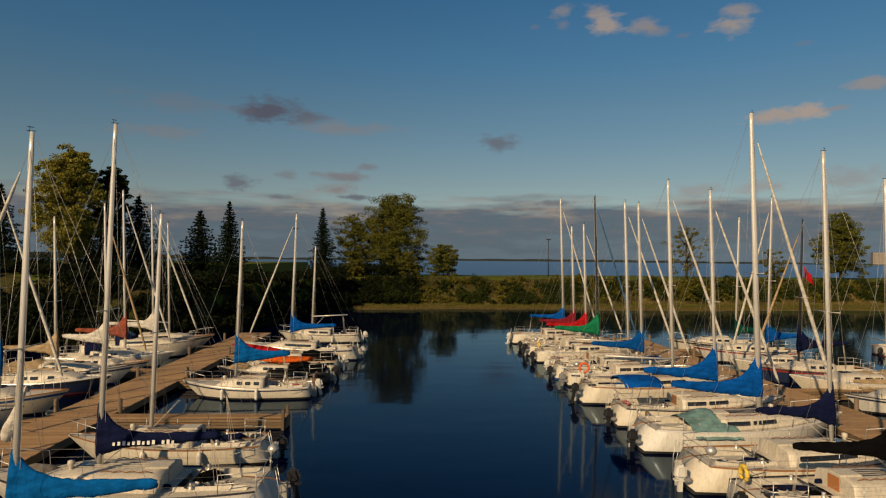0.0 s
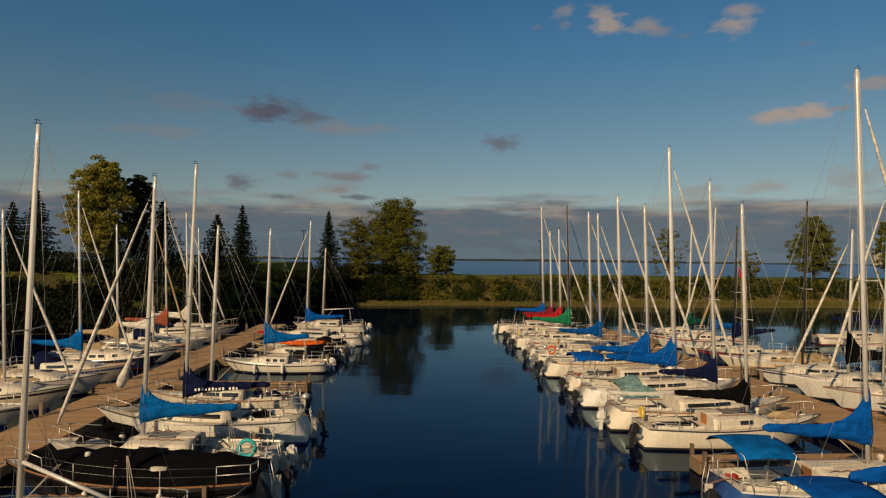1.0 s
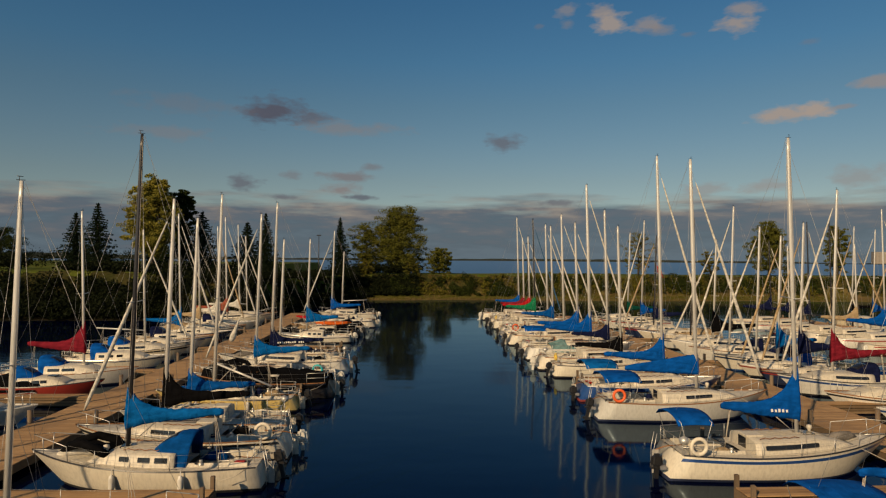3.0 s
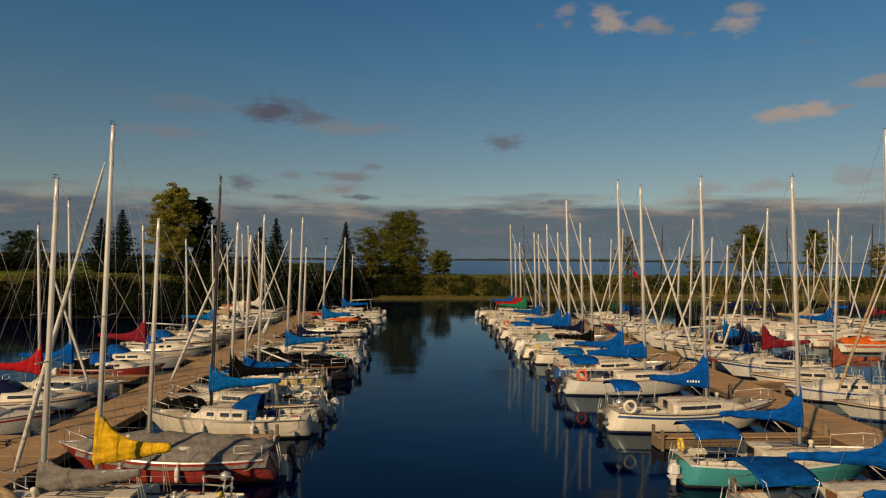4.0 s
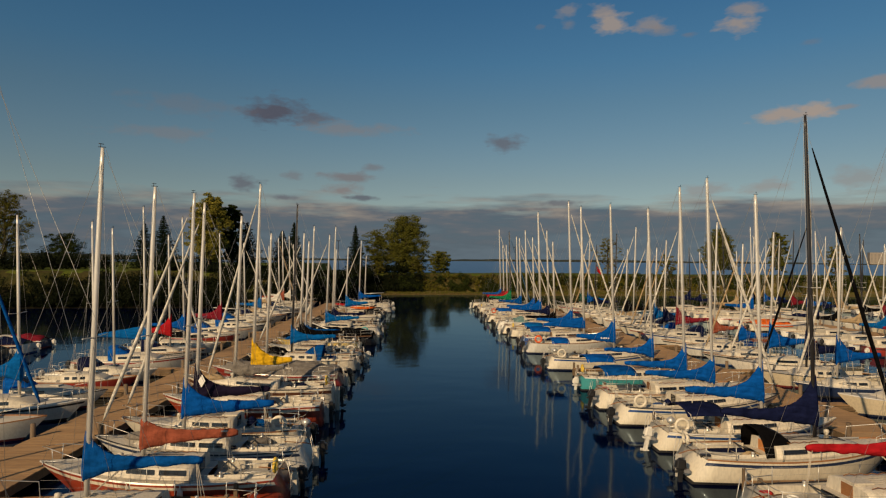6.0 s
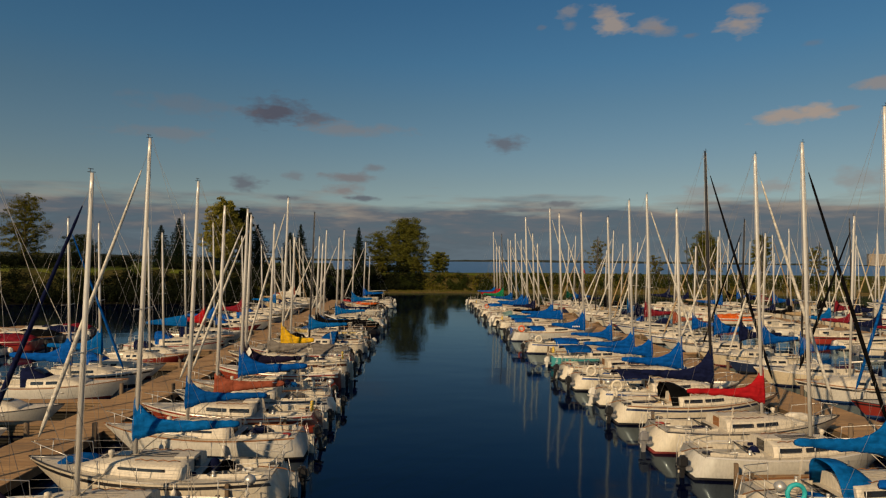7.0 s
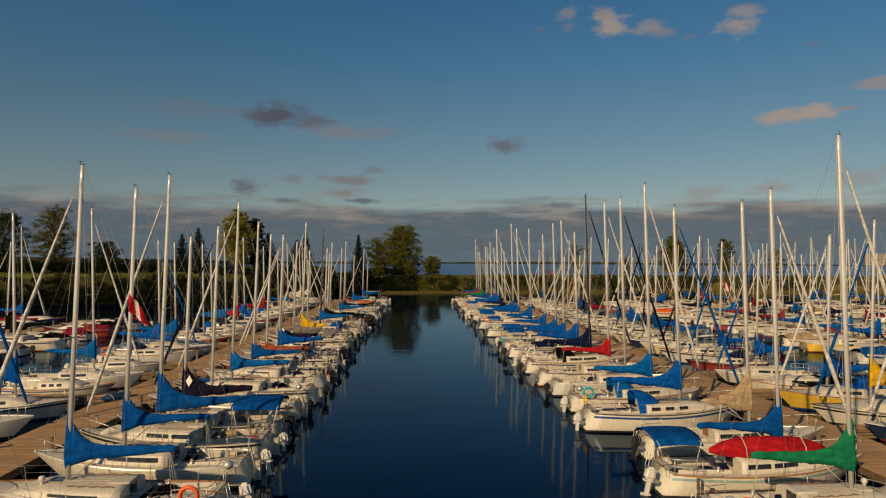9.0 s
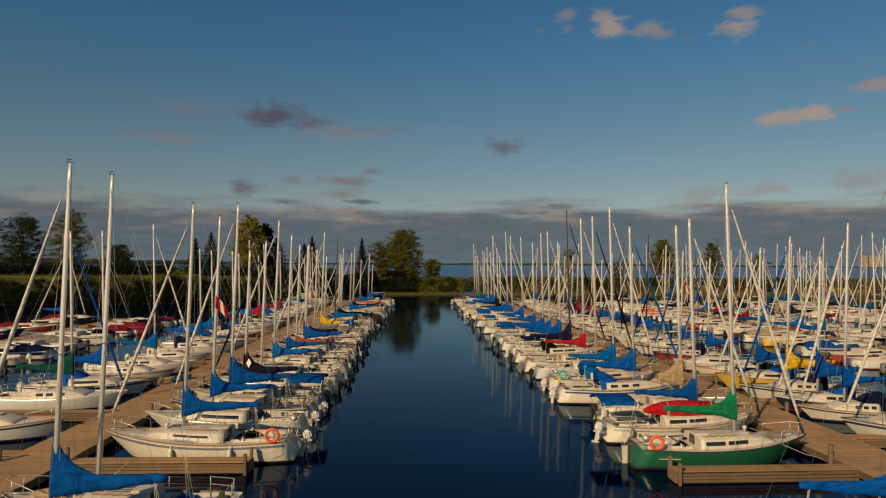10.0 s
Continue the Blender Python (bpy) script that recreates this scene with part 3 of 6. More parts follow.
    thicket("bank_bushes", -36, -11, 1.0, 10.5, 1.2, 2.4, 380, LEAF_PAINTED_SHADE, 43, "dense bushes on the bank, shade painted into their leaves", 36)
    thicket("bank_bushes", -52, -13, 10.5, 30, 0.9, 1.7, 620, LEAF_PAINTED_SHADE, 55, "low scrub over the bank top, shade painted into its leaves", 34)
    thicket("bank_bushes", -44, -13, 30, 62, 0.6, 1.2, 420, LEAF_PAINTED_SHADE, 56, "low scrub behind the bank, shade painted into its leaves", 30)
    thicket("bank_bushes", -15, 0, 4.4, 9.2, 1.1, 2.1, 300, LEAF_PAINTED_SHADE, 57, "bushes below a tall tree, shade painted into their leaves", 36)
    thicket("bank_bushes", -17, 1, 20, 27, 1.4, 3.2, 120, LEAF_PAINTED_SHADE, 58, "undergrowth below the bank trees, shade painted into its leaves", 40)
    thicket("bank_bushes", -150, -62, 1.0, 8.8, 1.8, 3.3, 440, LEAF_PAINTED_SHADE, 44, "dense bushes on the bank, shade painted into their leaves", 36)
    thicket("bank_bushes", -150, -9, 0.0, 3.5, 0.8, 1.6, 420, LEAF_PAINTED_SHADE, 48, "low scrub at the water's edge, shade painted into its leaves", 34)
    thicket("field_hedge", -170, -64, 19, 30, 2.2, 3.8, 480, LEAF_PAINTED_SHADE, 49, "dark hedge along the back of the grass", 44, 0.2)
    tufts("shore_reeds", -10, 60, 0.1, 1.4, 0.2, 0.7, 500, REED, 45, "dry straw-coloured reeds at the water")
    thicket("field_bushes", -160, -50, 62, 110, 2.5, 6.0, 160, LEAF_PAINTED_SHADE, 46, "dark hedges behind the grass field", 34)


def lamp_post(x, y, height):
    z0 = land_height(x, y)
    root = tagged(put("street_lamp", None, None, pose(x, y, z0)), "thin dark lamp post on the grass bank", "street lamp", "lamp posts")
    put("pole", tube_mesh("pole", [[(0, 0, -0.3), (0, 0, height)]], [0.11, 0.07], DARK_SPAR, 8), root)
    put("lamp_head", box_mesh("lamp_head", -0.5, 0.5, -0.14, 0.14, height - 0.05, height + 0.16, DARK_SPAR, 0.03), root)


def far_block(x, y, w, d, h):
    """A flat-roofed block of flats across the lake."""
    root = tagged(put("apartment_building", None, None, pose(x, y, -1, 0, 0, -20)), "pale block of flats far across the lake", "building")
    put("wall", box_mesh("wall", -w / 2, w / 2, -d / 2, d / 2, 0, h, paint("pale_stucco", (0.30, 0.26, 0.22), 0.8, 0.1, 0.2)), root)
    put("roof", box_mesh("roof", -w / 2 - 0.5, w / 2 + 0.5, -d / 2 - 0.5, d / 2 + 0.5, h, h + 1.2, paint("grey_roof", (0.25, 0.23, 0.22), 0.8, 0.1, 0.3)), root)
    for j in range(7):
        for i in range(6):
            put("window", cached("flat_window", lambda: box_mesh("window", -2.6, 2.6, -0.2, 0.2, 0, 1.6, paint("far_glazing", (0.16, 0.15, 0.14), 0.3))), root, pose(-w * 0.42 + i * w * 0.168, -d / 2 - 0.1, 8 + j * 4.4))


lamp_post(-21.5, 114, 8.5)
lamp_post(27.0, 128, 7.5)
far_block(1492, 1960, 62, 26, 40)
build_plants()


# ---- docks ----
DOCK_Z = 0.55


def right_shift(y):
    """The right-hand docks run slightly askew to the channel."""
    return 15.2 + (23.3 - y) * 0.0225


RIGHT_TURN = math.degrees(math.atan(0.0225))


def main_dock(x_of, width, y0, y1, label, turn):
    root = tagged(put("dock", None, None, pose(x_of(y0), y0, 0, 0, 0, turn)), label, "dock", "main docks")
    n = y1 - y0
    w = width / 2
    put("dock_beam", box_mesh("dock_beam", -w + 0.02, -w + 0.14, 0, n, 0.18, DOCK_Z - 0.045, BEAM), root)
    put("dock_beam", box_mesh("dock_beam", w - 0.14, w - 0.02, 0, n, 0.18, DOCK_Z - 0.045, BEAM), root)
    verts, faces = [], []
    k = 0
    while k * 3.0 < n:
        box_data(-w + 0.3, w - 0.3, k * 3.0 + 0.2, k * 3.0 + 2.0, -0.2, 0.3, verts, faces)
        k += 1
    tagged(put("floats", raw_mesh("floats", verts, faces, [FLOAT]), root), kind="stuff")
    verts, faces = [], []
    rng = random.Random(int(abs(y0) * 10))
    y = 0.0
    while y < n:
        dz = rng.uniform(-0.006, 0.006)
        box_data(-w - rng.uniform(0, 0.03), w + rng.uniform(0, 0.03), y, y + 0.186, DOCK_Z - 0.04 + dz, DOCK_Z + dz, verts, faces)
        y += 0.2
    pl = put("planking", raw_mesh("planking", verts, faces, [PLANK_RUN]), root)
    tagged(pl, kind="stuff")
    k = 0
    while k * 9.0 < n:
        for side in (-1, 1):
            put("mooring_post", cached("pile", lambda: tube_mesh("mooring_post", [[(0, 0, -1.5), (0, 0, 1.15)]], [0.12, 0.11], PILE, 9)), root, pose(side * (w + 0.06), k * 9.0 + 1.5, 0))
        k += 1
    return root


def run_planks():
    m, t, b = base_mat("dock_planking")
    isl = t.nodes.new("ShaderNodeNewGeometry").outputs["Random Per Island"]
    g = tex_noise(t, 1.6, 7, stretch=(1, 8, 8), rough=0.65)
    stain = tex_noise(t, 0.35, 4)
    c = mix(t, isl, (0.47, 0.295, 0.14), (0.35, 0.21, 0.095))
    c = mix(t, ramp(t, g, [(0.35, (0, 0, 0)), (0.75, (0.7, 0.7, 0.7))]), c, (0.18, 0.115, 0.065))
    c = mix(t, ramp(t, stain, [(0.5, (0, 0, 0)), (0.72, (0.6, 0.6, 0.6))]), c, (0.15, 0.10, 0.06))
    t.links.new(c, b.inputs["Base Color"])
    b.inputs["Roughness"].default_value = 0.85
    bump(t, b, g, 0.3, 0.01)
    return m


PLANK_RUN = run_planks()


def finger_pier(x, y, length, direction, turn=0.0):
    """A narrow pier that leaves the dock at (x, y) and runs along direction * x."""
    root = tagged(put("finger_pier", None, None, pose(x, y, 0, 0, 0, (0 if direction > 0 else 180) + turn)), "weathered brown timber finger pier between moored boats", "pier", "finger piers")
    for i in range(4):
        a = -0.4 + i * 0.2
        put("plank", cached(("fplank", length), lambda: box_mesh("plank", 0, length, 0.008, 0.192, DOCK_Z - 0.04, DOCK_Z, PLANK)), root, pose(0, a, 0.002 * (i % 2)))
    for side in (-0.44, 0.40):
        for j in range(3):
            put("side_board", cached(("fside", length), lambda: box_mesh("side_board", 0, length, 0, 0.04, 0, 0.125, BEAM, 0.008)), root, pose(0, side + 0.006 * (j % 2), 0.05 + j * 0.158, 0, 0.15 * (j - 1), 0))
    put("end_board", cached("fend", lambda: box_mesh("end_board", 0, 0.05, -0.43, 0.43, 0.05, 0.5, BEAM)), root, pose(length, 0, 0))
    for side in (-0.53, 0.53):
        put("post", cached("fpost", lambda: box_mesh("post", -0.07, 0.07, -0.07, 0.07, -1.0, 0.95, PILE, 0.012)), root, pose(length - 0.1, side, 0))
    put("float", cached(("ffloat", length), lambda: box_mesh("float", 0.6, length - 0.2, -0.35, 0.35, -0.25, 0.2, FLOAT)), root)
    return root


LEFT_DOCK_X = -15.8
main_dock(lambda y: LEFT_DOCK_X, 2.9, -78, 64, "long weathered timber dock between two rows of boats", 0)
main_dock(lambda y: right_shift(y) + 5.85, 3.3, -78, 61, "long weathered timber dock between two rows of boats", RIGHT_TURN)
main_dock(lambda y: right_shift(y) + 36.5, 3.0, -70, 57, "long weathered timber dock lined with sailing boats", RIGHT_TURN)
main_dock(lambda y: right_shift(y) + 68.0, 3.0, -30, 60, "far timber dock lined with sailing boats", RIGHT_TURN)
main_dock(lambda y: -45.0, 2.4, -40, 14, "short timber dock in the side basin", 0)


# ---- boats: +x is the bow, the origin lies at the mast's foot on the waterline ----
class Model:
    """The lines of one hull type."""

    def __init__(self, length, beam, free, cabin_h, long_cabin, mast_at=0.40, rake=0.35, counter=0.22):
        self.length, self.beam, self.free, self.cabin_h, self.long_cabin = length, beam, free, cabin_h, long_cabin
        self.bow, self.stern = length * mast_at, -length * (1 - mast_at)
        self.rake, self.counter = rake, counter
        self.cab_aft, self.cab_fore = self.stern + length * 0.36, self.bow - length * (0.20 if long_cabin else 0.27)
        self.well = (self.stern + length * 0.06, self.cab_aft - 0.02)

    def x(self, s):
        return self.stern + s * self.length

    def s(self, x):
        return (x - self.stern) / self.length

    def half(self, s):
        if s > 0.42:
            return self.beam / 2 * max(0.0, 1 - ((s - 0.42) / 0.58) ** 2.3)
        return self.beam / 2 * (1 - 0.26 * ((0.42 - s) / 0.42) ** 1.8)

    def sheer(self, s):
        return self.free * (0.97 + 0.48 * max(0, s - 0.3) ** 2 / 0.49 + 0.05 * max(0, 0.3 - s) / 0.3)


MODELS = [
    Model(8.0, 2.6, 0.70, 0.48, True, rake=0.50, counter=0.35), Model(8.6, 2.8, 0.84, 0.46, False, rake=0.55, counter=0.20), Model(9.0, 2.9, 0.89, 0.45, True, rake=0.62, counter=0.45),
    Model(9.5, 3.05, 0.96, 0.44, True, rake=0.66, counter=0.55), Model(8.8, 2.8, 0.76, 0.46, False, rake=0.5, counter=0.12), Model(7.4, 2.4, 0.64, 0.44, False, rake=0.45, counter=0.15),
    Model(8.6, 2.6, 1.42, 0.38, True, mast_at=0.33, rake=0.9, counter=0.15), Model(8.4, 2.6, 1.05, 0.42, False, rake=0.6, counter=0.15),
]


def hull_mesh(mo, hull, boot, stripe):
    rows = [(0.0, None, -0.38), (0.50, None, -0.25), (0.80, None, -0.03), (0.885, None, 0.12), (0.94, 0.42, None), (0.980, 0.74, None), (0.987, 0.80, None), (0.995, 0.92, None), (1.0, 1.0, None)]
    n = 17
    verts, faces, idx = [], [], []
    for side in (-1, 1):
        o = len(verts)
        for i in range(n + 1):
            s = (i / n) ** 0.9
            b, zs = mo.half(s), mo.sheer(s)
            for f, frac, z in rows:
                zz = zs * frac if frac is not None else z
                if frac is None and z < -0.04:
                    zz = z * (1 - 0.9 * s ** 4)
                pinch = 1 - (1 - f) * 0.0 - 0.55 * s ** 5 * (1 - min(1, max(0, zz) / zs))
                xx = mo.x(s) - mo.rake * 2.2 * s ** 5 * (1 - min(1, max(-0.2, zz) / zs)) + (mo.counter * max(0, zz / zs) * (1 - s) ** 6)
                verts.append((xx, side * b * f * pinch, zz))
        m = len(rows)
        for i in range(n):
            for j in range(m - 1):
                q = o + i * m + j
                f4 = (q, q + m, q + m + 1, q + 1)
                faces.append(f4 if side < 0 else f4[::-1])
                idx.append(1 if j < 3 else (2 if j == 6 else 0))
    m = len(rows)
    right = (n + 1) * m
    for j in range(m - 1):
        faces.append((j, j + 1, right + j + 1, right + j))
        idx.append(1 if j < 3 else 0)
    return raw_mesh("hull", verts, faces, [hull_mat(hull), BOOTS[boot], hull_mat(stripe) if stripe else hull_mat(hull)], True, idx)


BOOTS = {
    "navy": paint("antifoul_navy", (0.015, 0.025, 0.07), 0.7, 0.2, 0.4), "black": paint("antifoul_black", (0.015, 0.015, 0.018), 0.7, 0.2, 0.4),
    "red": paint("antifoul_red", (0.22, 0.03, 0.025), 0.7, 0.2, 0.4), "blue": paint("antifoul_blue", (0.02, 0.08, 0.25), 0.7, 0.2, 0.4),
}


def deck_mesh(mo, rail):
    """Side decks, foredeck and a sunk cockpit with benches, with a low toe rail round the edge."""
    verts, faces, idx = [], [], []
    n = 22
    w0, w1 = mo.well
    inner = mo.beam * 0.27

    def add(a, b, c, d, k):
        o = len(verts)
        verts.extend((a, b, c, d))
        faces.append((o, o + 1, o + 2, o + 3))
        idx.append(k)

    xs = sorted({mo.x(i / n) for i in range(n + 1)} | {w0, w1})
    top = []
    for x in xs:
        s = min(1, max(0, mo.s(x)))
        top.append((x + mo.counter * (1 - s) ** 6, mo.half(s), mo.sheer(s) + 0.004))
    for (xa, ba, za), (xb, bb, zb) in zip(top, top[1:]):
        in_well = xb <= w1 + 0.01 and xa > w0 - 0.01
        ca, cb = za + 0.05 * ba, zb + 0.05 * bb
        for sgn in (-1, 1):
            ea = inner if in_well else 0.0
            eb = inner if in_well else 0.0
            add((xa, sgn * ba, za), (xb, sgn * bb, zb), (xb, sgn * eb, cb if not in_well else zb + 0.02), (xa, sgn * ea, ca if not in_well else za + 0.02), 0)
            add((xa, sgn * ba, za), (xb, sgn * bb, zb), (xb, sgn * bb * 0.985, zb + 0.055), (xa, sgn * ba * 0.985, za + 0.055), 2)
            add((xa, sgn * ba * 0.985, za + 0.055), (xb, sgn * bb * 0.985, zb + 0.055), (xb, sgn * bb * 0.955, zb), (xa, sgn * ba * 0.955, za), 2)
            if in_well:
                zf = mo.free * 0.48
                zb2 = mo.free * 0.82
                mid = inner * 0.5
                add((xa, sgn * inner, za + 0.14), (xb, sgn * inner, zb + 0.14), (xb, sgn * (inner + 0.1), zb), (xa, sgn * (inner + 0.1), za), 0)
                add((xa, sgn * inner, za + 0.14), (xb, sgn * inner, zb + 0.14), (xb, sgn * inner, zb2), (xa, sgn * inner, zb2), 0)
                add((xa, sgn * inner, zb2), (xb, sgn * inner, zb2), (xb, sgn * mid, zb2), (xa, sgn * mid, zb2), 1)
                add((xa, sgn * mid, zb2), (xb, sgn * mid, zb2), (xb, sgn * mid, zf), (xa, sgn * mid, zf), 1)
                add((xa, sgn * mid, zf), (xb, sgn * mid, zf), (xb, 0, zf), (xa, 0, zf), 1)
    return raw_mesh("deck", verts, faces, [DECK, WELL, rail], False, idx)


def cabin_section(mo, x):
    """Side foot, side top and roof of the coachroof at x."""
    s = mo.s(x)
    zd = mo.sheer(s) + 0.03
    u = (x - mo.cab_aft) / (mo.cab_fore - mo.cab_aft)
    h = mo.cabin_h * (1.05 - 0.12 * u) if u < 0.55 else mo.cabin_h * 0.984 * max(0.02, 1 - ((u - 0.55) / 0.45) ** 1.7)
    w = mo.half(s) * (0.70 - 0.06 * u)
    return zd, h, w


def cabin_mesh(mo):
    n = 12
    verts, faces = [], []
    for i in range(n + 1):
        x = mo.cab_aft + (mo.cab_fore - mo.cab_aft) * i / n
        zd, h, w = cabin_section(mo, x)
        prof = [(-1, 0), (-0.90, 0.80), (-0.80, 0.96), (-0.45, 1.05), (0, 1.09), (0.45, 1.05), (0.80, 0.96), (0.90, 0.80), (1, 0)]
        for a, b in prof:
            verts.append((x, w * a, zd + h * b - (0.05 if b == 0 else 0)))
    m = 9
    for i in range(n):
        for j in range(m - 1):
            q = i * m + j
            faces.append((q, q + m, q + m + 1, q + 1))
    faces.append(tuple(range(m)))
    faces.append(tuple(range(n * m + m - 1, n * m - 1, -1)))
    me = raw_mesh("cabin", verts, faces, [DECK], True)
    me.polygons[len(faces) - 2].use_smooth = False
    me.polygons[len(faces) - 1].use_smooth = False
    return me


def window_mesh(mo, x0, x1, side, lo=0.30, hi=0.72):
    n = 9
    verts, faces = [], []
    for i in range(n + 1):
        x = x0 + (x1 - x0) * min(0.97, max(0.03, (i - 1) / (n - 2))) if 0 < i < n else (x0, x1)[i > 0]
        zd, h, w = cabin_section(mo, x)
        inset = 0.10 * (hi - lo) if i in (0, n) else 0.0
        for v, out in ((lo + inset, -0.02), (lo + inset, 0.014), (hi - inset, 0.014), (hi - inset, -0.02)):
            verts.append((x, side * (w * (1 - 0.10 * v / 0.8) + out), zd + h * v))
    for i in range(n):
        for k in range(3):
            q = i * 4 + k
            faces.append((q, q + 4, q + 5, q + 1))
    faces += [(0, 1, 2, 3), (n * 4 + 3, n * 4 + 2, n * 4 + 1, n * 4)]
    return raw_mesh("window", verts, faces, [GLASS])


def window_spans(mo, style):
    a, b = mo.cab_aft + 0.25, mo.cab_aft + (mo.cab_fore - mo.cab_aft) * 0.62
    if style == 0:
        return [(a + 0.15, b)]
    if style == 1:
        g = (b - a) / 2
        return [(a, a + g - 0.15), (a + g, b - 0.1)]
    if style == 2:
        g = (b - a) / 3
        return [(a + i * g, a + i * g + g * 0.62) for i in range(3)]
    if style == 6:
        return [(b - 0.75, b - 0.15)]
    if style == 5:
        return [(a + 1.0, b + 0.1)]
    if style == 4:
        return [(a + 0.5, b - 0.15)]
    return [(a, a + 0.45), (a + 0.62, a + 1.05), (b - 0.35, b)]


RAKE = math.tan(radians(1.7))


def mast_x(z):
    return -RAKE * z


def mast_mesh(foot, top, mat, thick):
    path = [(mast_x(z), 0, z) for z in (foot, foot + (top - foot) * 0.6, top - 0.5, top)]
    return tube_mesh("mast", [path], [thick, thick, thick * 0.8, thick * 0.62], mat, 10, 0.72)


def cover_mesh(z, length, peak, colour, sag, seed, wedge=False):
    """A sail cover laced along the boom, rising up the mast at its front."""
    rng = random.Random(seed)
    n, m = 30, 12
    verts, faces = [], []
    for i in range(n + 1):
        u = (i / n) ** 1.25
        d = u * length
        if wedge:
            hgt = 0.14 + (peak * 0.60 - 0.14) * (1 - u)
        else:
            hgt = 0.25 - 0.12 * u * (1 - 0.12 * seed) + (peak - 0.25) * math.exp(-((d / (0.48 + 0.045 * seed)) ** 1.25)) + 0.02 * noise.noise((d * 2.5, seed * 3.1, 0))
        low = -0.17 + 0.06 * u - 0.32 * math.exp(-d / 0.55) - sag * math.sin(math.pi * min(1, u * 1.1)) + 0.05 * noise.noise((d * 2.2, seed * 5.7, 4))
        if wedge:
            low = -0.16 + 0.05 * u
        wid = 0.14 - 0.05 * u + 0.03 * noise.noise((d * 3.0, seed * 2.3, 8))
        if i == n:
            hgt, low, wid = hgt * 0.7, low * 0.7, wid * 0.6
        if i == 0:
            wid *= 0.9
        zb = z + 0.05 * d
        for k in range(m):
            a = 2 * math.pi * k / m
            c, s = math.cos(a), math.sin(a)
            zz = zb + (hgt if s > 0 else -low) * (abs(s) ** 1.0) * (1 if s > 0 else -1)
            yy = wid * c * (1 - 0.55 * max(0, s) ** 1.5)
            fold = 0.03 * noise.noise((d * 5 + 1.5 * s, seed, 3 * c))
            yy += fold
            xx = 0.12 - d + mast_x(z + max(0, s) * hgt) + rng.uniform(-0.012, 0.012)
            verts.append((xx, yy + rng.uniform(-0.018, 0.018), zz + rng.uniform(-0.02, 0.02)))
    for i in range(n):
        for k in range(m):
            q = i * m
            k2 = (k + 1) % m
            faces.append((q + k, q + k2, q + m + k2, q + m + k))
    faces.append(tuple(range(m - 1, -1, -1)))
    faces.append(tuple(range(n * m, n * m + m)))
    return raw_mesh("sail_cover", verts, faces, [cloth(colour)], True)


def canopy_mesh(x0, x1, half, z, rise, colour, thick=0.03):
    nx, ny = 8, 8
    verts, faces = [], []
    for lay in (0, -thick):
        for i in range(nx + 1):
            for j in range(ny + 1):
                u, v = i / nx, j / ny * 2 - 1
                x = x0 + (x1 - x0) * u
                verts.append((x, v * half, z + rise * (1 - v * v) - 0.05 * (2 * u - 1) ** 2 - 0.16 * abs(v) ** 6 + lay))
    w = ny + 1
    k = (nx + 1) * w
    for i in range(nx):
        for j in range(ny):
            q = i * w + j
            faces.append((q, q + w, q + w + 1, q + 1))
            faces.append((k + q, k + q + 1, k + q + w + 1, k + q + w))
    for i in range(nx):
        a, b = i * w, i * w + ny
        faces.append((a, k + a, k + a + w, a + w))
        faces.append((b, b + w, k + b + w, k + b))
    for j in range(ny):
        a, b = j, nx * w + j
        faces.append((a, a + 1, k + a + 1, k + a))
        faces.append((b, k + b, k + b + 1, b + 1))
    return raw_mesh("canopy", verts, faces, [cloth(colour)], True)


def hood_mesh(mo, colour, v0=0.0, v1=1.0, lift=0.0):
    """A folding hood: tall hoop aft, sloping down to the coachroof forward; or the clear panel in it."""
    x0, x1 = mo.cab_aft - 0.55, mo.cab_aft + 1.0
    zd, h, w = cabin_section(mo, mo.cab_aft)
    half = mo.beam * 0.31
    nx, ny = (10, 12) if colour else (5, 8)
    verts, faces = [], []
    for lay in (lift, lift - 0.025):
        for i in range(nx + 1):
            for j in range(ny + 1):
                u = i / nx if colour else 0.42 + 0.38 * i / nx
                v = (v0 + (v1 - v0) * j / ny) * 2 - 1
                tall = (h + 0.62) * (1 - max(0, u - 0.25) ** 1.8 * 0.95)
                arch = (1 - abs(v) ** 3.2) ** 0.55
                verts.append((x0 + (x1 - x0) * u + 0.18 * (1 - arch) * (1 - u), v * half * (1 - 0.12 * u), zd - 0.02 + tall * arch + lay))
    m = ny + 1
    k = (nx + 1) * m
    for i in range(nx):
        for j in range(ny):
            q = i * m + j
            faces.append((q, q + m, q + m + 1, q + 1))
            faces.append((k + q, k + q + 1, k + q + m + 1, k + q + m))
    for i in range(nx):
        for a, b in ((i * m, i * m + m), (i * m + m + ny, i * m + ny)):
            faces.append((a, k + a, k + b, b))
    for j in range(ny):
        for a, b in ((j + 1, j), (nx * m + j, nx * m + j + 1)):
            faces.append((a, k + a, k + b, b))
    return raw_mesh("hood", verts, faces, [cloth(colour) if colour else GLASS], True)


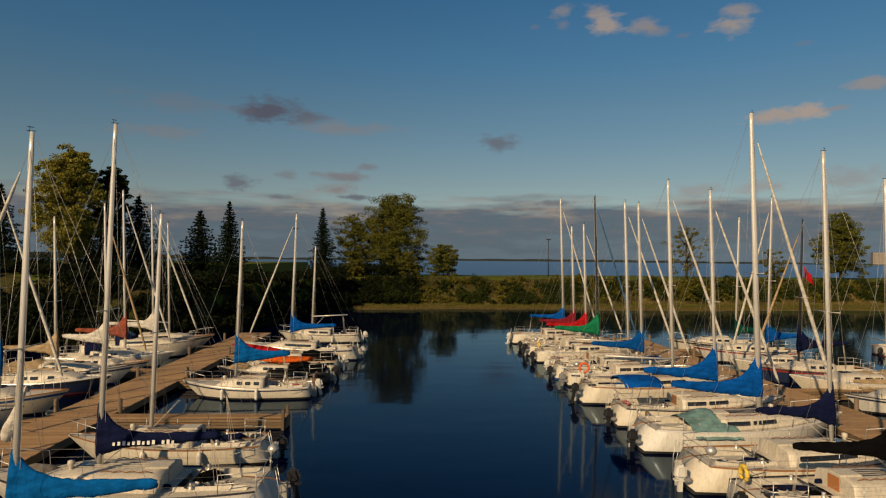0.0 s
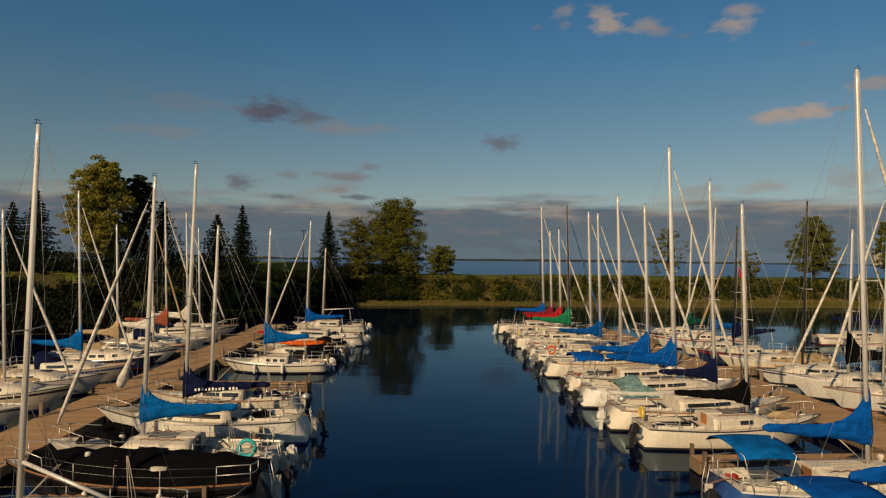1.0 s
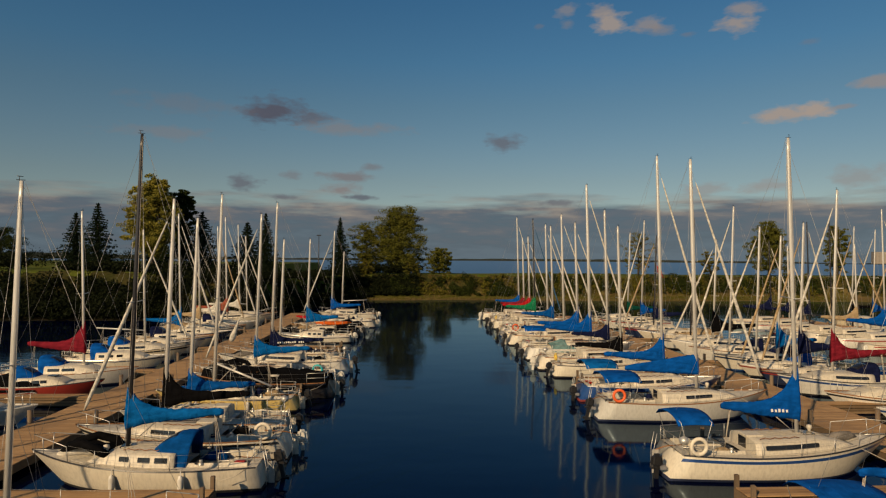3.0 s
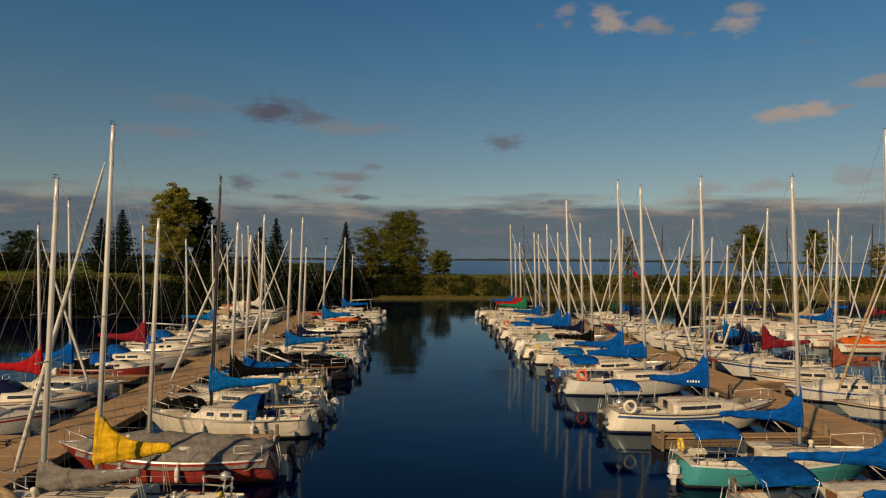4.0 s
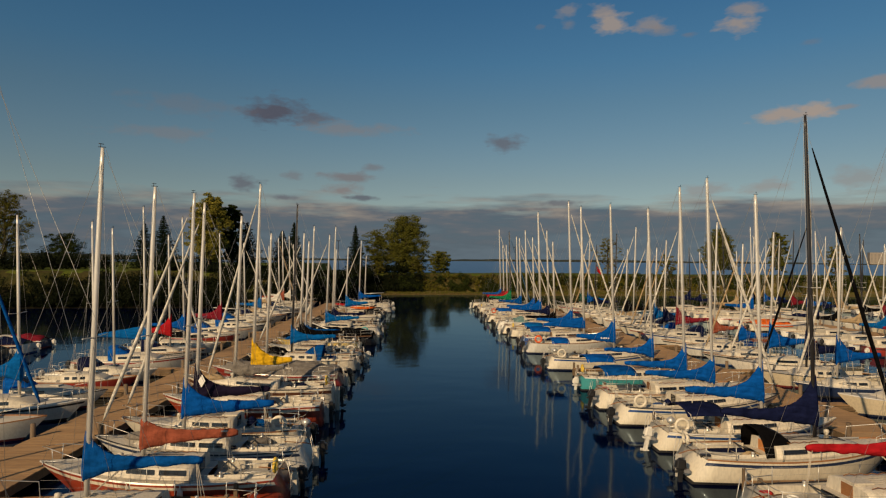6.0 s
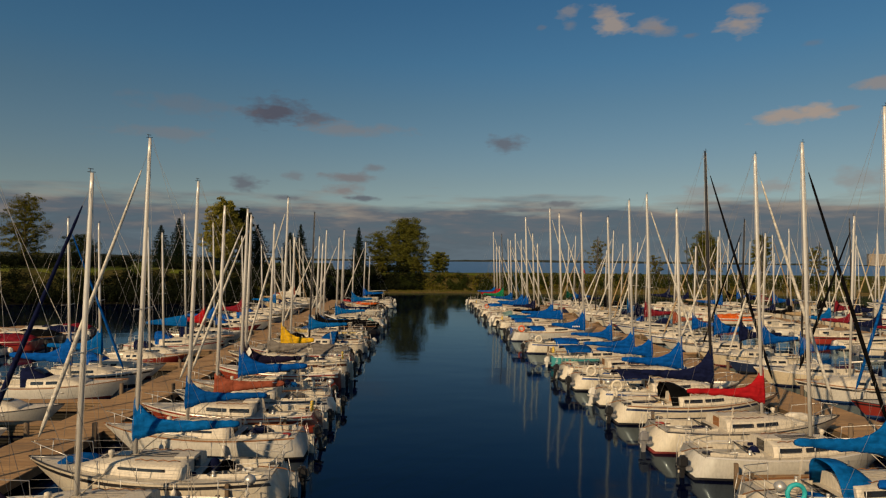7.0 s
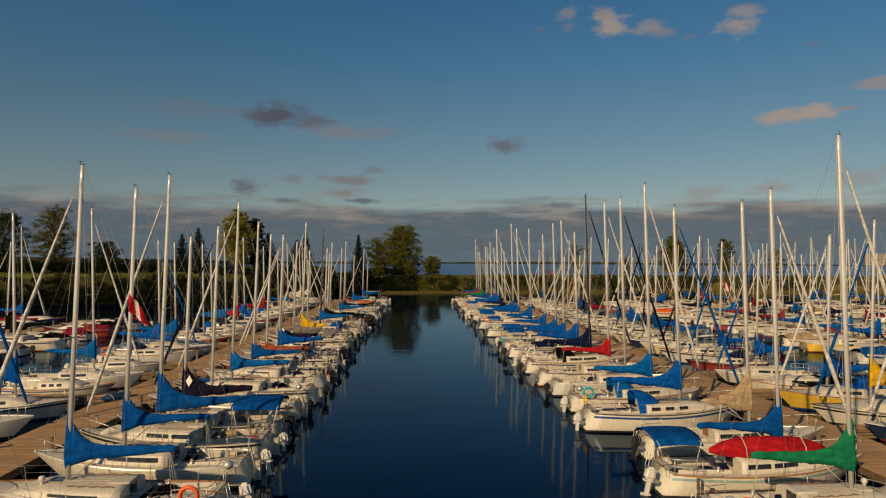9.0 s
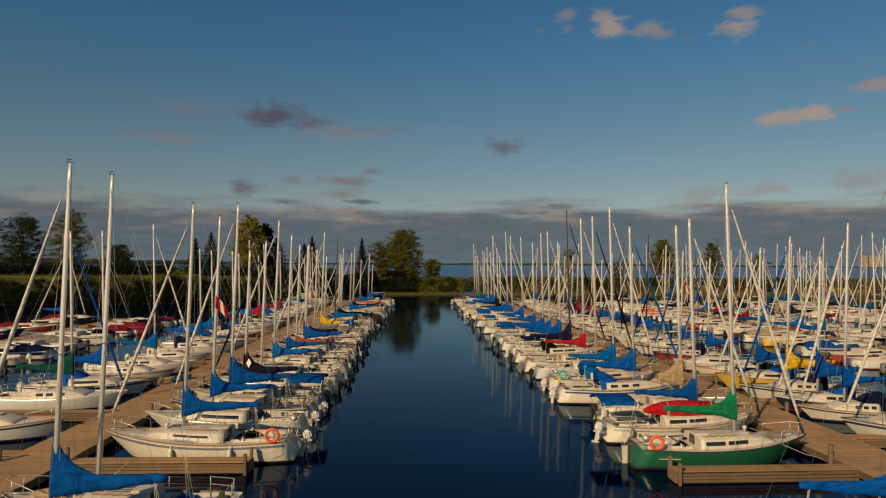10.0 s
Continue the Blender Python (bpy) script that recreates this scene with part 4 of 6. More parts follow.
def tarp_mesh(mo, x0, x1, colour, seed, rise=0.75):
    """A loose cover draped over the deck from a ridge."""
    rng = random.Random(seed)
    nx, ny = 16, 10
    verts, faces = [], []
    for i in range(nx + 1):
        for j in range(ny + 1):
            u, v = i / nx, j / ny * 2 - 1
            x = x0 + (x1 - x0) * u
            s = min(0.99, max(0, mo.s(x)))
            b, z = mo.half(s) * 1.03 + 0.03, mo.sheer(s)
            end = math.sin(math.pi * min(1, max(0, u * 0.9 + 0.05))) ** 0.4
            verts.append((x, v * b, z - 0.22 * abs(v) ** 5 + rise * end * (1 - abs(v) ** 1.6) + rng.uniform(-0.03, 0.03) + 0.08 * math.sin(x * 5 + seed) * (1 - abs(v))))
    w = ny + 1
    for i in range(nx):
        for j in range(ny):
            q = i * w + j
            faces.append((q, q + w, q + w + 1, q + 1))
    return raw_mesh("boat_cover", verts, faces, [cloth(colour)], True)


def ring_mesh(mat, big=0.29, small=0.075):
    verts, faces = [], []
    n, m = 20, 8
    for i in range(n):
        a = 2 * math.pi * i / n
        for k in range(m):
            b = 2 * math.pi * k / m
            r = big + small * math.cos(b)
            verts.append((r * math.cos(a), small * math.sin(b), r * math.sin(a)))
    for i in range(n):
        for k in range(m):
            faces.append((i * m + k, i * m + (k + 1) % m, ((i + 1) % n) * m + (k + 1) % m, ((i + 1) % n) * m + k))
    return raw_mesh("lifebuoy", verts, faces, [mat], True)


def lathe(name, prof, mat, sides=12):
    verts, faces = [], []
    for r, z in prof:
        for k in range(sides):
            a = 2 * math.pi * k / sides
            verts.append((r * math.cos(a), r * math.sin(a), z))
    for i in range(len(prof) - 1):
        for k in range(sides):
            k2 = (k + 1) % sides
            faces.append((i * sides + k, i * sides + k2, (i + 1) * sides + k2, (i + 1) * sides + k))
    return raw_mesh(name, verts, faces, [mat], True)


def cowl_mesh(mat):
    bm = bmesh.new()
    bmesh.ops.create_cube(bm, size=1)
    for v in bm.verts:
        k = 0.8 if v.co.z > 0 else 1.0
        v.co = Vector((v.co.x * 0.46 * k, v.co.y * 0.34 * k, v.co.z * 0.46 + (0.03 if v.co.x > 0 and v.co.z > 0 else 0)))
    bmesh.ops.bevel(bm, geom=bm.edges[:], offset=0.09, segments=3, affect="EDGES")
    me = mesh_from(bm, "cowling")
    me.materials.append(mat)
    return me


def leg_mesh(mat):
    verts, faces = [], []
    box_data(-0.07, 0.09, -0.06, 0.06, -0.95, -0.2, verts, faces)
    box_data(-0.22, 0.16, -0.09, 0.09, -0.32, -0.26, verts, faces)
    tube_data([(0.2, 0, -0.85), (-0.2, 0, -0.85)], [0.04, 0.07], 8, verts, faces)
    return raw_mesh("leg", verts, faces, [mat])


def outboard(parent, mo, kind, lift=0.0):
    z = mo.free * 0.72 + lift
    mat = {"black": RUBBER, "white": COWL_WHITE, "grey": COWL_GREY}[kind]
    m = pose(mo.stern - 0.30, -mo.beam * 0.20, z, 0, 12 if lift else 3, 0)
    motor = put("outboard_motor", cached(("cowl", kind), lambda: cowl_mesh(mat)), parent, m, kind + " outboard motor on the transom")
    put("leg", cached(("leg", kind), lambda: leg_mesh(mat)), motor)
    put("bracket", cached("bracket", lambda: box_mesh("bracket", 0.12, 0.36, -0.14, 0.14, -0.32, -0.18, COWL_GREY, 0.01)), motor)


def rails(parent, mo, stanchions):
    zb, zs = mo.sheer(0.97), mo.sheer(0.05)
    bx, sx = mo.x(0.985), mo.x(0.03) + 0.15

    def pulpit():
        p = []
        y0 = mo.half(0.80) * 0.9
        x0 = mo.x(0.80)
        z0 = mo.sheer(0.8)
        p.append([(x0, -y0, z0), (x0 + 0.05, -y0, z0 + 0.55), (mo.x(0.93), -mo.half(0.93), zb + 0.58), (bx + 0.05, 0, zb + 0.60), (mo.x(0.93), mo.half(0.93), zb + 0.58), (x0 + 0.05, y0, z0 + 0.55), (x0, y0, z0)])
        p.append([(mo.x(0.93), -mo.half(0.93) * 0.8, zb), (mo.x(0.93), -mo.half(0.93), zb + 0.58)])
        p.append([(mo.x(0.93), mo.half(0.93) * 0.8, zb), (mo.x(0.93), mo.half(0.93), zb + 0.58)])
        return tube_mesh("pulpit", p, 0.016, STEEL, 5)

    def pushpit():
        p = []
        y0, y1 = mo.half(0.0) * 0.92, mo.half(0.16) * 0.94
        xa = mo.x(0.17)
        for h in (0.60, 0.32):
            p.append([(xa, -y1, zs + h), (sx + 0.1, -y0, zs + h), (sx, -y0 * 0.8, zs + h), (sx, y0 * 0.8, zs + h), (sx + 0.1, y0, zs + h), (xa, y1, zs + h)])
        for xx, yy in ((xa, y1), (sx + 0.1, y0), (sx, y0 * 0.45)):
            for sg in (-1, 1):
                p.append([(xx, sg * yy, zs), (xx, sg * yy, zs + 0.60)])
        return tube_mesh("pushpit", p, 0.016, STEEL, 5)

    put("pulpit", cached(("pulpit", mo), pulpit), parent)
    put("pushpit", cached(("pushpit", mo), pushpit), parent)
    if stanchions:
        stops = [0.17, 0.36, 0.52, 0.67, 0.80]
        for side in (-1, 1):
            for s in stops[1:-1]:
                put("stanchion", cached("stanchion", lambda: tube_mesh("stanchion", [[(0, 0, 0), (0, 0, 0.60)]], 0.013, STEEL, 5)), parent, pose(mo.x(s), side * mo.half(s) * 0.95, mo.sheer(s)))

            def line():
                return tube_mesh("lifeline", [[(mo.x(s), side * mo.half(s) * (0.94 if s < 0.7 else 0.9), mo.sheer(s) + h) for s in stops] for h in (0.32, 0.58)], 0.004, WIRE, 4)

            put("lifeline", cached(("lifeline", mo, side), line), parent)


def rigging(parent, mo, top, jib, jib_colour, spreader_z):
    tx = mast_x(top)
    hb = mo.sheer(1) + 0.05
    frac = 0.97
    ft = (mast_x(top * frac), 0, top * frac)
    fb = (mo.bow - 0.12, 0, hb)
    put("forestay", cached(("forestay", mo, top), lambda: tube_mesh("forestay", [[ft, fb]], 0.006, WIRE, 4)), parent)
    put("backstay", cached(("backstay", mo, top), lambda: tube_mesh("backstay", [[(tx, 0, top - 0.05), (mo.stern + 0.1, 0, mo.sheer(0))]], 0.005, WIRE, 4)), parent)
    for side in (-1, 1):
        def shroud():
            y = mo.half(0.6) * 0.92
            zd = mo.sheer(0.6)
            return tube_mesh("shroud", [[(tx, 0, top - 0.15), (mast_x(spreader_z) - 0.05, side * 0.72, spreader_z), (-0.12, side * y, zd)],
                                        [(mast_x(spreader_z), 0, spreader_z - 0.05), (-0.45, side * y, zd)]], 0.005, WIRE, 4)

        put("shroud", cached(("shroud", mo, top, spreader_z, side), shroud), parent)
    put("spreader", cached(("spreader", spreader_z), lambda: tube_mesh("spreader", [[(mast_x(spreader_z) - 0.05, -0.74, spreader_z), (mast_x(spreader_z), 0, spreader_z - 0.04), (mast_x(spreader_z) - 0.05, 0.74, spreader_z)]], 0.022, ALLOY, 6)), parent)
    if jib:
        a, b = Vector(fb), Vector(ft)
        pts = [a.lerp(b, u) for u in (0.06, 0.10, 0.35, 0.65, 0.88, 0.93)]
        put("furled_jib", cached(("jib", mo, top, jib_colour), lambda: tube_mesh("furled_jib", [pts], [0.03, 0.075, 0.085, 0.062, 0.042, 0.02], cloth(jib_colour), 8)), parent, None, jib_colour + " rolled headsail on the forestay")


def text_mesh(words, size, mat):
    cu = bpy.data.curves.new("words", "FONT")
    cu.body, cu.size, cu.extrude = words, size, 0.002
    ob = bpy.data.objects.new("words", cu)
    me = bpy.data.meshes.new_from_object(ob)
    bpy.data.objects.remove(ob)
    bpy.data.curves.remove(cu)
    me.name = "lettering"
    me.materials.clear()
    me.materials.append(mat)
    return me


def flag_mesh(kind):
    """A limp flag of three bands, hanging in folds."""
    verts, faces, idx = [], [], []
    n, m = 9, 6
    for i in range(n + 1):
        for j in range(m + 1):
            u, v = i / n, j / m
            verts.append((-u * 0.55 - 0.25 * v * u, 0.07 * math.sin(u * 9 + v * 2), -v * 0.75 - u * 0.65))
    for i in range(n):
        for j in range(m):
            q = i * (m + 1) + j
            faces.append((q, q + 1, q + m + 2, q + m + 1))
            idx.append(1 if kind == "banded" and 3 <= i < 6 else 0)
    return raw_mesh("flag", verts, faces, [cloth("red"), cloth("white")], True, idx)


def diamond_mesh():
    verts = [(0, 0.008, 0), (0.17, 0.008, 0.3), (0, 0.008, 0.6), (-0.17, 0.008, 0.3), (0, -0.008, 0.0), (0.17, -0.008, 0.3), (0, -0.008, 0.6), (-0.17, -0.008, 0.3)]
    faces = [(4, 5, 6, 7), (0, 3, 2, 1), (0, 1, 5, 4), (1, 2, 6, 5), (2, 3, 7, 6), (3, 0, 4, 7)]
    return raw_mesh("mark", verts, faces, [LETTER])


def name_pose(mo, side):
    s = 0.12
    x = mo.x(s)
    if side < 0:
        return pose(x, -(mo.half(s) * 0.955 + 0.03), mo.free * 0.52, 90, 0, -4.5)
    return pose(mo.x(0.27), mo.half(0.27) * 0.965 + 0.03, mo.free * 0.58, 90, 0, 185)


def deck_gear(root, mo, model, seed, rng, top):
    """Small fittings on deck: winches, rails, lines, ladder and what lies in the cockpit."""
    za, ha, wa = cabin_section(mo, mo.cab_aft)
    inner = mo.beam * 0.27
    for s in (-1, 1):
        put("winch", cached("winch", lambda: lathe("winch", [(0.085, 0), (0.07, 0.04), (0.055, 0.08), (0.065, 0.14), (0.06, 0.16), (0.0, 0.165)], STEEL, 10)), root, pose(mo.cab_aft - 0.9, s * (inner + 0.05), mo.sheer(0.3) + 0.12))

        def grab():
            pts = []
            for k in range(9):
                x = mo.cab_aft + 0.35 + k * 0.2
                z, h, w = cabin_section(mo, x)
                pts.append((x, s * w * 0.62, z + h * 1.02 + (0.07 if k % 2 else 0.02)))
            return tube_mesh("grab_rail", [pts], 0.016, TEAK, 5)

        put("grab_rail", cached(("grab", model, s), grab), root)
    for k in range(2):
        put("rope_coil", cached(("coil", k), lambda: ring_mesh(ROPE if k else LETTER, 0.16, 0.035)), root, pose(mo.cab_aft - 0.6 - rng.random() * 1.2, rng.uniform(-0.5, 0.5), mo.free * 0.86, 90, 0, 0))
    def sheets():
        r2 = random.Random(model * 3 + seed % 2)
        p = []
        for sg in (-1, 1):
            p.append([(mo.x(s), sg * mo.half(s) * (0.78 + 0.05 * r2.random()), mo.sheer(s) + 0.05) for s in (0.80, 0.70, 0.60, 0.50, 0.42, 0.34)])
        p.append([(mo.cab_aft - 0.2 - 0.3 * k, 0.45 * math.sin(k * 2.3 + seed % 2), mo.free * (0.84 + 0.06 * (k % 2))) for k in range(7)])
        return tube_mesh("sheets", p, 0.014, ROPE, 4)

    put("jib_sheet", cached(("sheets", model, seed % 2), sheets), root)
    put("traveller", cached(("traveller", model), lambda: box_mesh("traveller", mo.cab_aft - 0.75, mo.cab_aft - 0.69, -inner - 0.1, inner + 0.1, mo.sheer(0.3) + 0.13, mo.sheer(0.3) + 0.17, DARK_SPAR, 0.006)), root)

    def anchor():
        z, xb = mo.sheer(0.96) + 0.06, mo.x(0.97)
        return tube_mesh("anchor", [[(xb - 0.7, 0.06, z), (xb + 0.12, 0.06, z + 0.03)], [(xb + 0.02, -0.14, z - 0.02), (xb + 0.14, 0.06, z + 0.03), (xb + 0.02, 0.26, z - 0.02)]], 0.022, STEEL, 5)

    put("anchor", cached(("anchor", model), anchor), root)
    if seed % 3 == 1:
        c = ("white", "royal", "grey", "tan")[seed % 4]
        put("foredeck_bag", cached(("fbag", c), lambda: tube_mesh("foredeck_bag", [[(-0.75, 0.0, 0.10), (-0.45, 0.05, 0.17), (0.0, -0.05, 0.19), (0.4, 0.04, 0.15), (0.7, 0.0, 0.08)]], [0.07, 0.17, 0.20, 0.16, 0.05], cloth(c), 9)), root, pose(mo.x(0.80), 0.05, mo.sheer(0.8) + 0.02, 0, 0, rng.uniform(-25, 25)), c + " sail bag lying on the foredeck")
    def tails():
        r2 = random.Random(model + 40 + seed % 2)
        p = []
        n = int((mo.cab_fore - mo.cab_aft - 0.5) / 0.4)
        for k in range(4):
            for i in (range(n) if k % 2 == 0 else range(n - 1, -1, -1)):
                x = mo.cab_aft + 0.15 + i * 0.4
                z, h, w = cabin_section(mo, x)
                p.append((x, (k - 1.5) * 0.16 + r2.uniform(-0.06, 0.06), z + h * 1.09 + 0.02))
        p = [p]
        return tube_mesh("halyard_tail", p, 0.013, LETTER_DARK if seed % 2 else ROPE, 4)

    put("halyard_tail", cached(("tails", model, seed % 2), tails), root)
    lad = mo.stern + 0.06

    def ladder():
        p = [[(lad, y, mo.free + 0.5), (lad - 0.12, y, mo.free * 0.9), (lad - 0.14, y, 0.1)] for y in (0.25, 0.55)]
        p += [[(lad - 0.13, 0.25, z), (lad - 0.13, 0.55, z)] for z in (0.2, 0.45, 0.7)]
        return tube_mesh("stern_ladder", p, 0.014, STEEL, 5)

    put("stern_ladder", cached(("ladder", model), ladder), root)
    kind = seed % 4
    if kind == 0:
        put("fuel_can", cached("fuel_can", lambda: box_mesh("fuel_can", -0.2, 0.2, -0.13, 0.13, 0, 0.26, paint("fuel_red", (0.5, 0.03, 0.02), 0.5), 0.03)), root, pose(mo.stern + 0.9, 0.45, mo.free * 0.82))
    elif kind == 1:
        put("cockpit_bag", cached("cockpit_bag", lambda: lathe("cockpit_bag", [(0.03, 0), (0.22, 0.03), (0.26, 0.2), (0.15, 0.42), (0.04, 0.5)], cloth("navy"), 9)), root, pose(mo.cab_aft - 0.5, -0.4, mo.free * 0.82))
    elif kind == 2:
        put("rail_grill", cached("rail_grill", lambda: lathe("rail_grill", [(0.02, -0.18), (0.16, -0.1), (0.2, 0), (0.16, 0.1), (0.02, 0.18)], STEEL, 10)), root, pose(mo.stern + 0.5, -mo.half(0.06), mo.sheer(0) + 0.62))
    else:
        put("cushion", cached("cushion", lambda: box_mesh("cushion", -0.75, 0.75, -0.2, 0.2, 0, 0.09, cloth("navy"), 0.03)), root, pose(mo.cab_aft - 1.2, inner * 0.75, mo.free * 0.825))
    put("vent", cached("vent", lambda: lathe("vent", [(0.07, 0), (0.06, 0.12), (0.11, 0.2), (0.1, 0.3), (0.0, 0.33)], DECK, 9)), root, pose(mo.bow - mo.length * 0.33, 0.3, cabin_section(mo, mo.bow - mo.length * 0.33)[0] + cabin_section(mo, mo.bow - mo.length * 0.33)[1] * 0.95))
    if top:
        for k, (dx, dy) in enumerate(((-0.14, 0.05), (0.13, -0.04))):
            put("halyard", cached(("halyard", top, k), lambda: tube_mesh("halyard", [[(mast_x(top) + dx * 0.4, dy, top - 0.1), (mast_x(3) + dx, dy, 3.0), (mast_x(1.5) + dx, dy, 1.5)]], 0.006, ROPE, 4)), root)


def horseshoe_mesh(mat):
    """A horseshoe lifebuoy: a thick open ring."""
    pts = [(0.21 * math.cos(a), 0, 0.24 * math.sin(a)) for a in [radians(-60 + 30 * k) for k in range(11)]]
    return tube_mesh("horseshoe_buoy", [pts], [0.05] + [0.075] * 9 + [0.05], mat, 8)


def folded_dinghy_mesh():
    """A deflated black inflatable laid over the foredeck: two bent tubes and a crumpled floor."""
    verts, faces = [], []
    for side in (-1, 1):
        tube_data([(-0.9, side * 0.55, 0.10), (-0.5, side * 0.70, 0.42), (0.1, side * 0.55, 0.62), (0.7, side * 0.30, 0.46), (1.15, side * 0.05, 0.14)], [0.12, 0.17, 0.15, 0.16, 0.09], 9, verts, faces)
    n0 = len(verts)
    for i in range(7):
        for j in range(5):
            u, v = i / 6, j / 4 * 2 - 1
            verts.append((-0.8 + 1.8 * u, v * 0.55 * (1 - 0.5 * u), 0.16 + 0.30 * math.sin(math.pi * u) + 0.06 * math.sin(i * 2.3 + j * 1.9)))
    for i in range(6):
        for j in range(4):
            q = n0 + i * 5 + j
            faces.append((q, q + 5, q + 6, q + 1))
    return raw_mesh("folded_dinghy", verts, faces, [cloth("black")], True)


def cockpit_clutter(root, mo, seed, rng, ring):
    """What lies about aft: boxes, a folded tarpaulin, coiled hose, a horseshoe buoy, bags and a spare pole."""
    zb = mo.free * 0.84
    inner = mo.beam * 0.27
    if seed % 2:
        put("battery_box", cached("battery_box", lambda: box_mesh("battery_box", -0.22, 0.22, -0.15, 0.15, 0, 0.24, RUBBER, 0.03)), root, pose(mo.stern + 0.75, -inner * 0.7, zb, 0, 0, rng.uniform(-15, 15)))
    if seed % 3 != 2:
        c = ("navy", "black", "royal", "grey", "tan")[seed % 5]
        put("folded_tarpaulin", cached(("folded", c), lambda: tube_mesh("folded_tarpaulin", [[(-0.5, 0.04, 0.08), (-0.2, -0.05, 0.15), (0.15, 0.05, 0.13), (0.5, -0.02, 0.07)]], [0.09, 0.20, 0.17, 0.07], cloth(c), 9, 0.8)), root, pose(mo.cab_aft - 0.7 - 0.5 * rng.random(), -inner * 0.62, zb, 0, 0, rng.uniform(-20, 20)), c + " tarpaulin bundled on the cockpit seat")
    if seed % 4 == 3 and not ring:
        m = (RING_WHITE, paint("buoy_yellow", (0.75, 0.52, 0.06), 0.6, 0.1, 0.25))[seed % 2 if seed % 3 else 0]
        put("horseshoe_buoy", cached(("shoe", m.name), lambda: horseshoe_mesh(m)), root, pose(mo.x(0.03) + 0.2, (1 if seed % 2 else -1) * mo.half(0.02) * 0.55, mo.sheer(0) + 0.36, 0, 0, 90))
    if seed % 3 == 0:
        put("spinnaker_pole", cached(("pole", mo), lambda: tube_mesh("spinnaker_pole", [[(mo.x(0.50), mo.half(0.5) * 0.83, mo.sheer(0.5) + 0.10), (mo.x(0.84), mo.half(0.84) * 0.72, mo.sheer(0.84) + 0.10)]], 0.038, ALLOY, 7)), root)
    if seed % 5 in (1, 3):
        put("winch_bag", cached("winch_bag", lambda: box_mesh("winch_bag", -0.16, 0.16, -0.05, 0.05, 0, 0.28, cloth("navy"), 0.03)), root, pose(mo.cab_aft - 0.06, inner * 0.8, zb + 0.02))
    put("boom_vang", cached(("vang", mo), lambda: tube_mesh("boom_vang", [[(-0.10, 0.0, mo.sheer(0.6) + mo.cabin_h + 0.05), (-1.15, 0.0, 2.35)], [(-0.10, 0.03, mo.sheer(0.6) + mo.cabin_h + 0.05), (-1.10, 0.03, 2.35)]], 0.012, ROPE, 4)), root)


def sailboat(x, y, heading, model=1, hull="cream", boot="black", stripe="", cover="blue", top=11.5, mast="alloy", jib="white", motor="black", window=1, ring="", bimini="", dodger="", tarp="", detail=2, seed=0, door="teak",
             boom=True, label="", thick=0.085, boom_part=0.42, side=-1, flag="", bag=False, name_bars="", words_on="", patch="", wedge=False, slack=0.0, low_boom=False, full=False, awning=(0.0, 0.0, 0.0), span=None, drop=0.0, dinghy=False, peak=1.0):
    mo = MODELS[model]
    facing = side
    cover_ob = None
    rng = random.Random(seed * 7 + 1)
    root = put("sailboat", None, None, pose(x, y, 0, 0, 0, heading))
    words = label
    if not words:
        words = hull + (" sailing boat" if top else " cabin boat") + (" with " + stripe + " stripe" if stripe else " with plain topsides") + (", " + cover + " sail cover" if cover and top else (", " + tarp + " deck cover" if tarp else ", bare boom" if top else ", bare deck"))
    tagged(root, words, "sailing boat" if top else "boat", "moored boats")
    put("hull", cached(("hull", model, hull, boot, stripe), lambda: hull_mesh(mo, hull, boot, stripe)), root)
    rail = (TEAK, DARK_SPAR, ALLOY)[seed % 3]
    put("deck", cached(("deck", model, seed % 3), lambda: deck_mesh(mo, rail)), root)
    put("cabin", cached(("cabin", model), lambda: cabin_mesh(mo)), root)
    roof = mo.sheer(0.6) + mo.cabin_h
    for side in (-1, 1):
        for i, (a, b) in enumerate(window_spans(mo, window if detail else 0)):
            put("window", cached(("window", model, window if detail else 0, i, side), lambda: window_mesh(mo, a, b, side, *((0.46, 0.66) if window == 4 and detail else (0.32, 0.70)))), root)
    zd, h, w = cabin_section(mo, mo.cab_aft)
    if detail:
        if door == "teak":
            door = ("teak", "dark", "white", "dark")[seed % 4]
        # "dark" is a black sheet painted for the shade inside an open companionway
        dm = {"teak": TEAK, "boards": BOARD, "dark": GLASS}.get(door, DECK)
        put("companionway_door", cached(("door", model, door), lambda: box_mesh("door", mo.cab_aft - 0.03, mo.cab_aft - 0.004, -0.27, 0.27, zd - 0.25, zd + h * 0.98, dm, 0.008)), root)
        put("sliding_hatch", cached(("hatch", model), lambda: box_mesh("hatch", mo.cab_aft - 0.02, mo.cab_aft + 0.7, -0.32, 0.32, zd + h * 1.06, zd + h * 1.06 + 0.07, DECK, 0.015)), root)
        xf = mo.cab_aft + (mo.cab_fore - mo.cab_aft) * 0.62
        zf, hf, wf = cabin_section(mo, xf)
        put("fore_hatch", cached(("fhatch", model), lambda: box_mesh("fhatch", xf - 0.25, xf + 0.25, -0.25, 0.25, zf + hf * 0.98, zf + hf * 1.09 + 0.03, GLASS if model % 2 else DECK, 0.012)), root)
        put("rudder", cached(("rudder", model), lambda: box_mesh("rudder", mo.stern - 0.24, mo.stern + 0.03, -0.025, 0.025, -0.6, mo.free * 0.95, WELL if model % 2 else DECK, 0.01)), root)
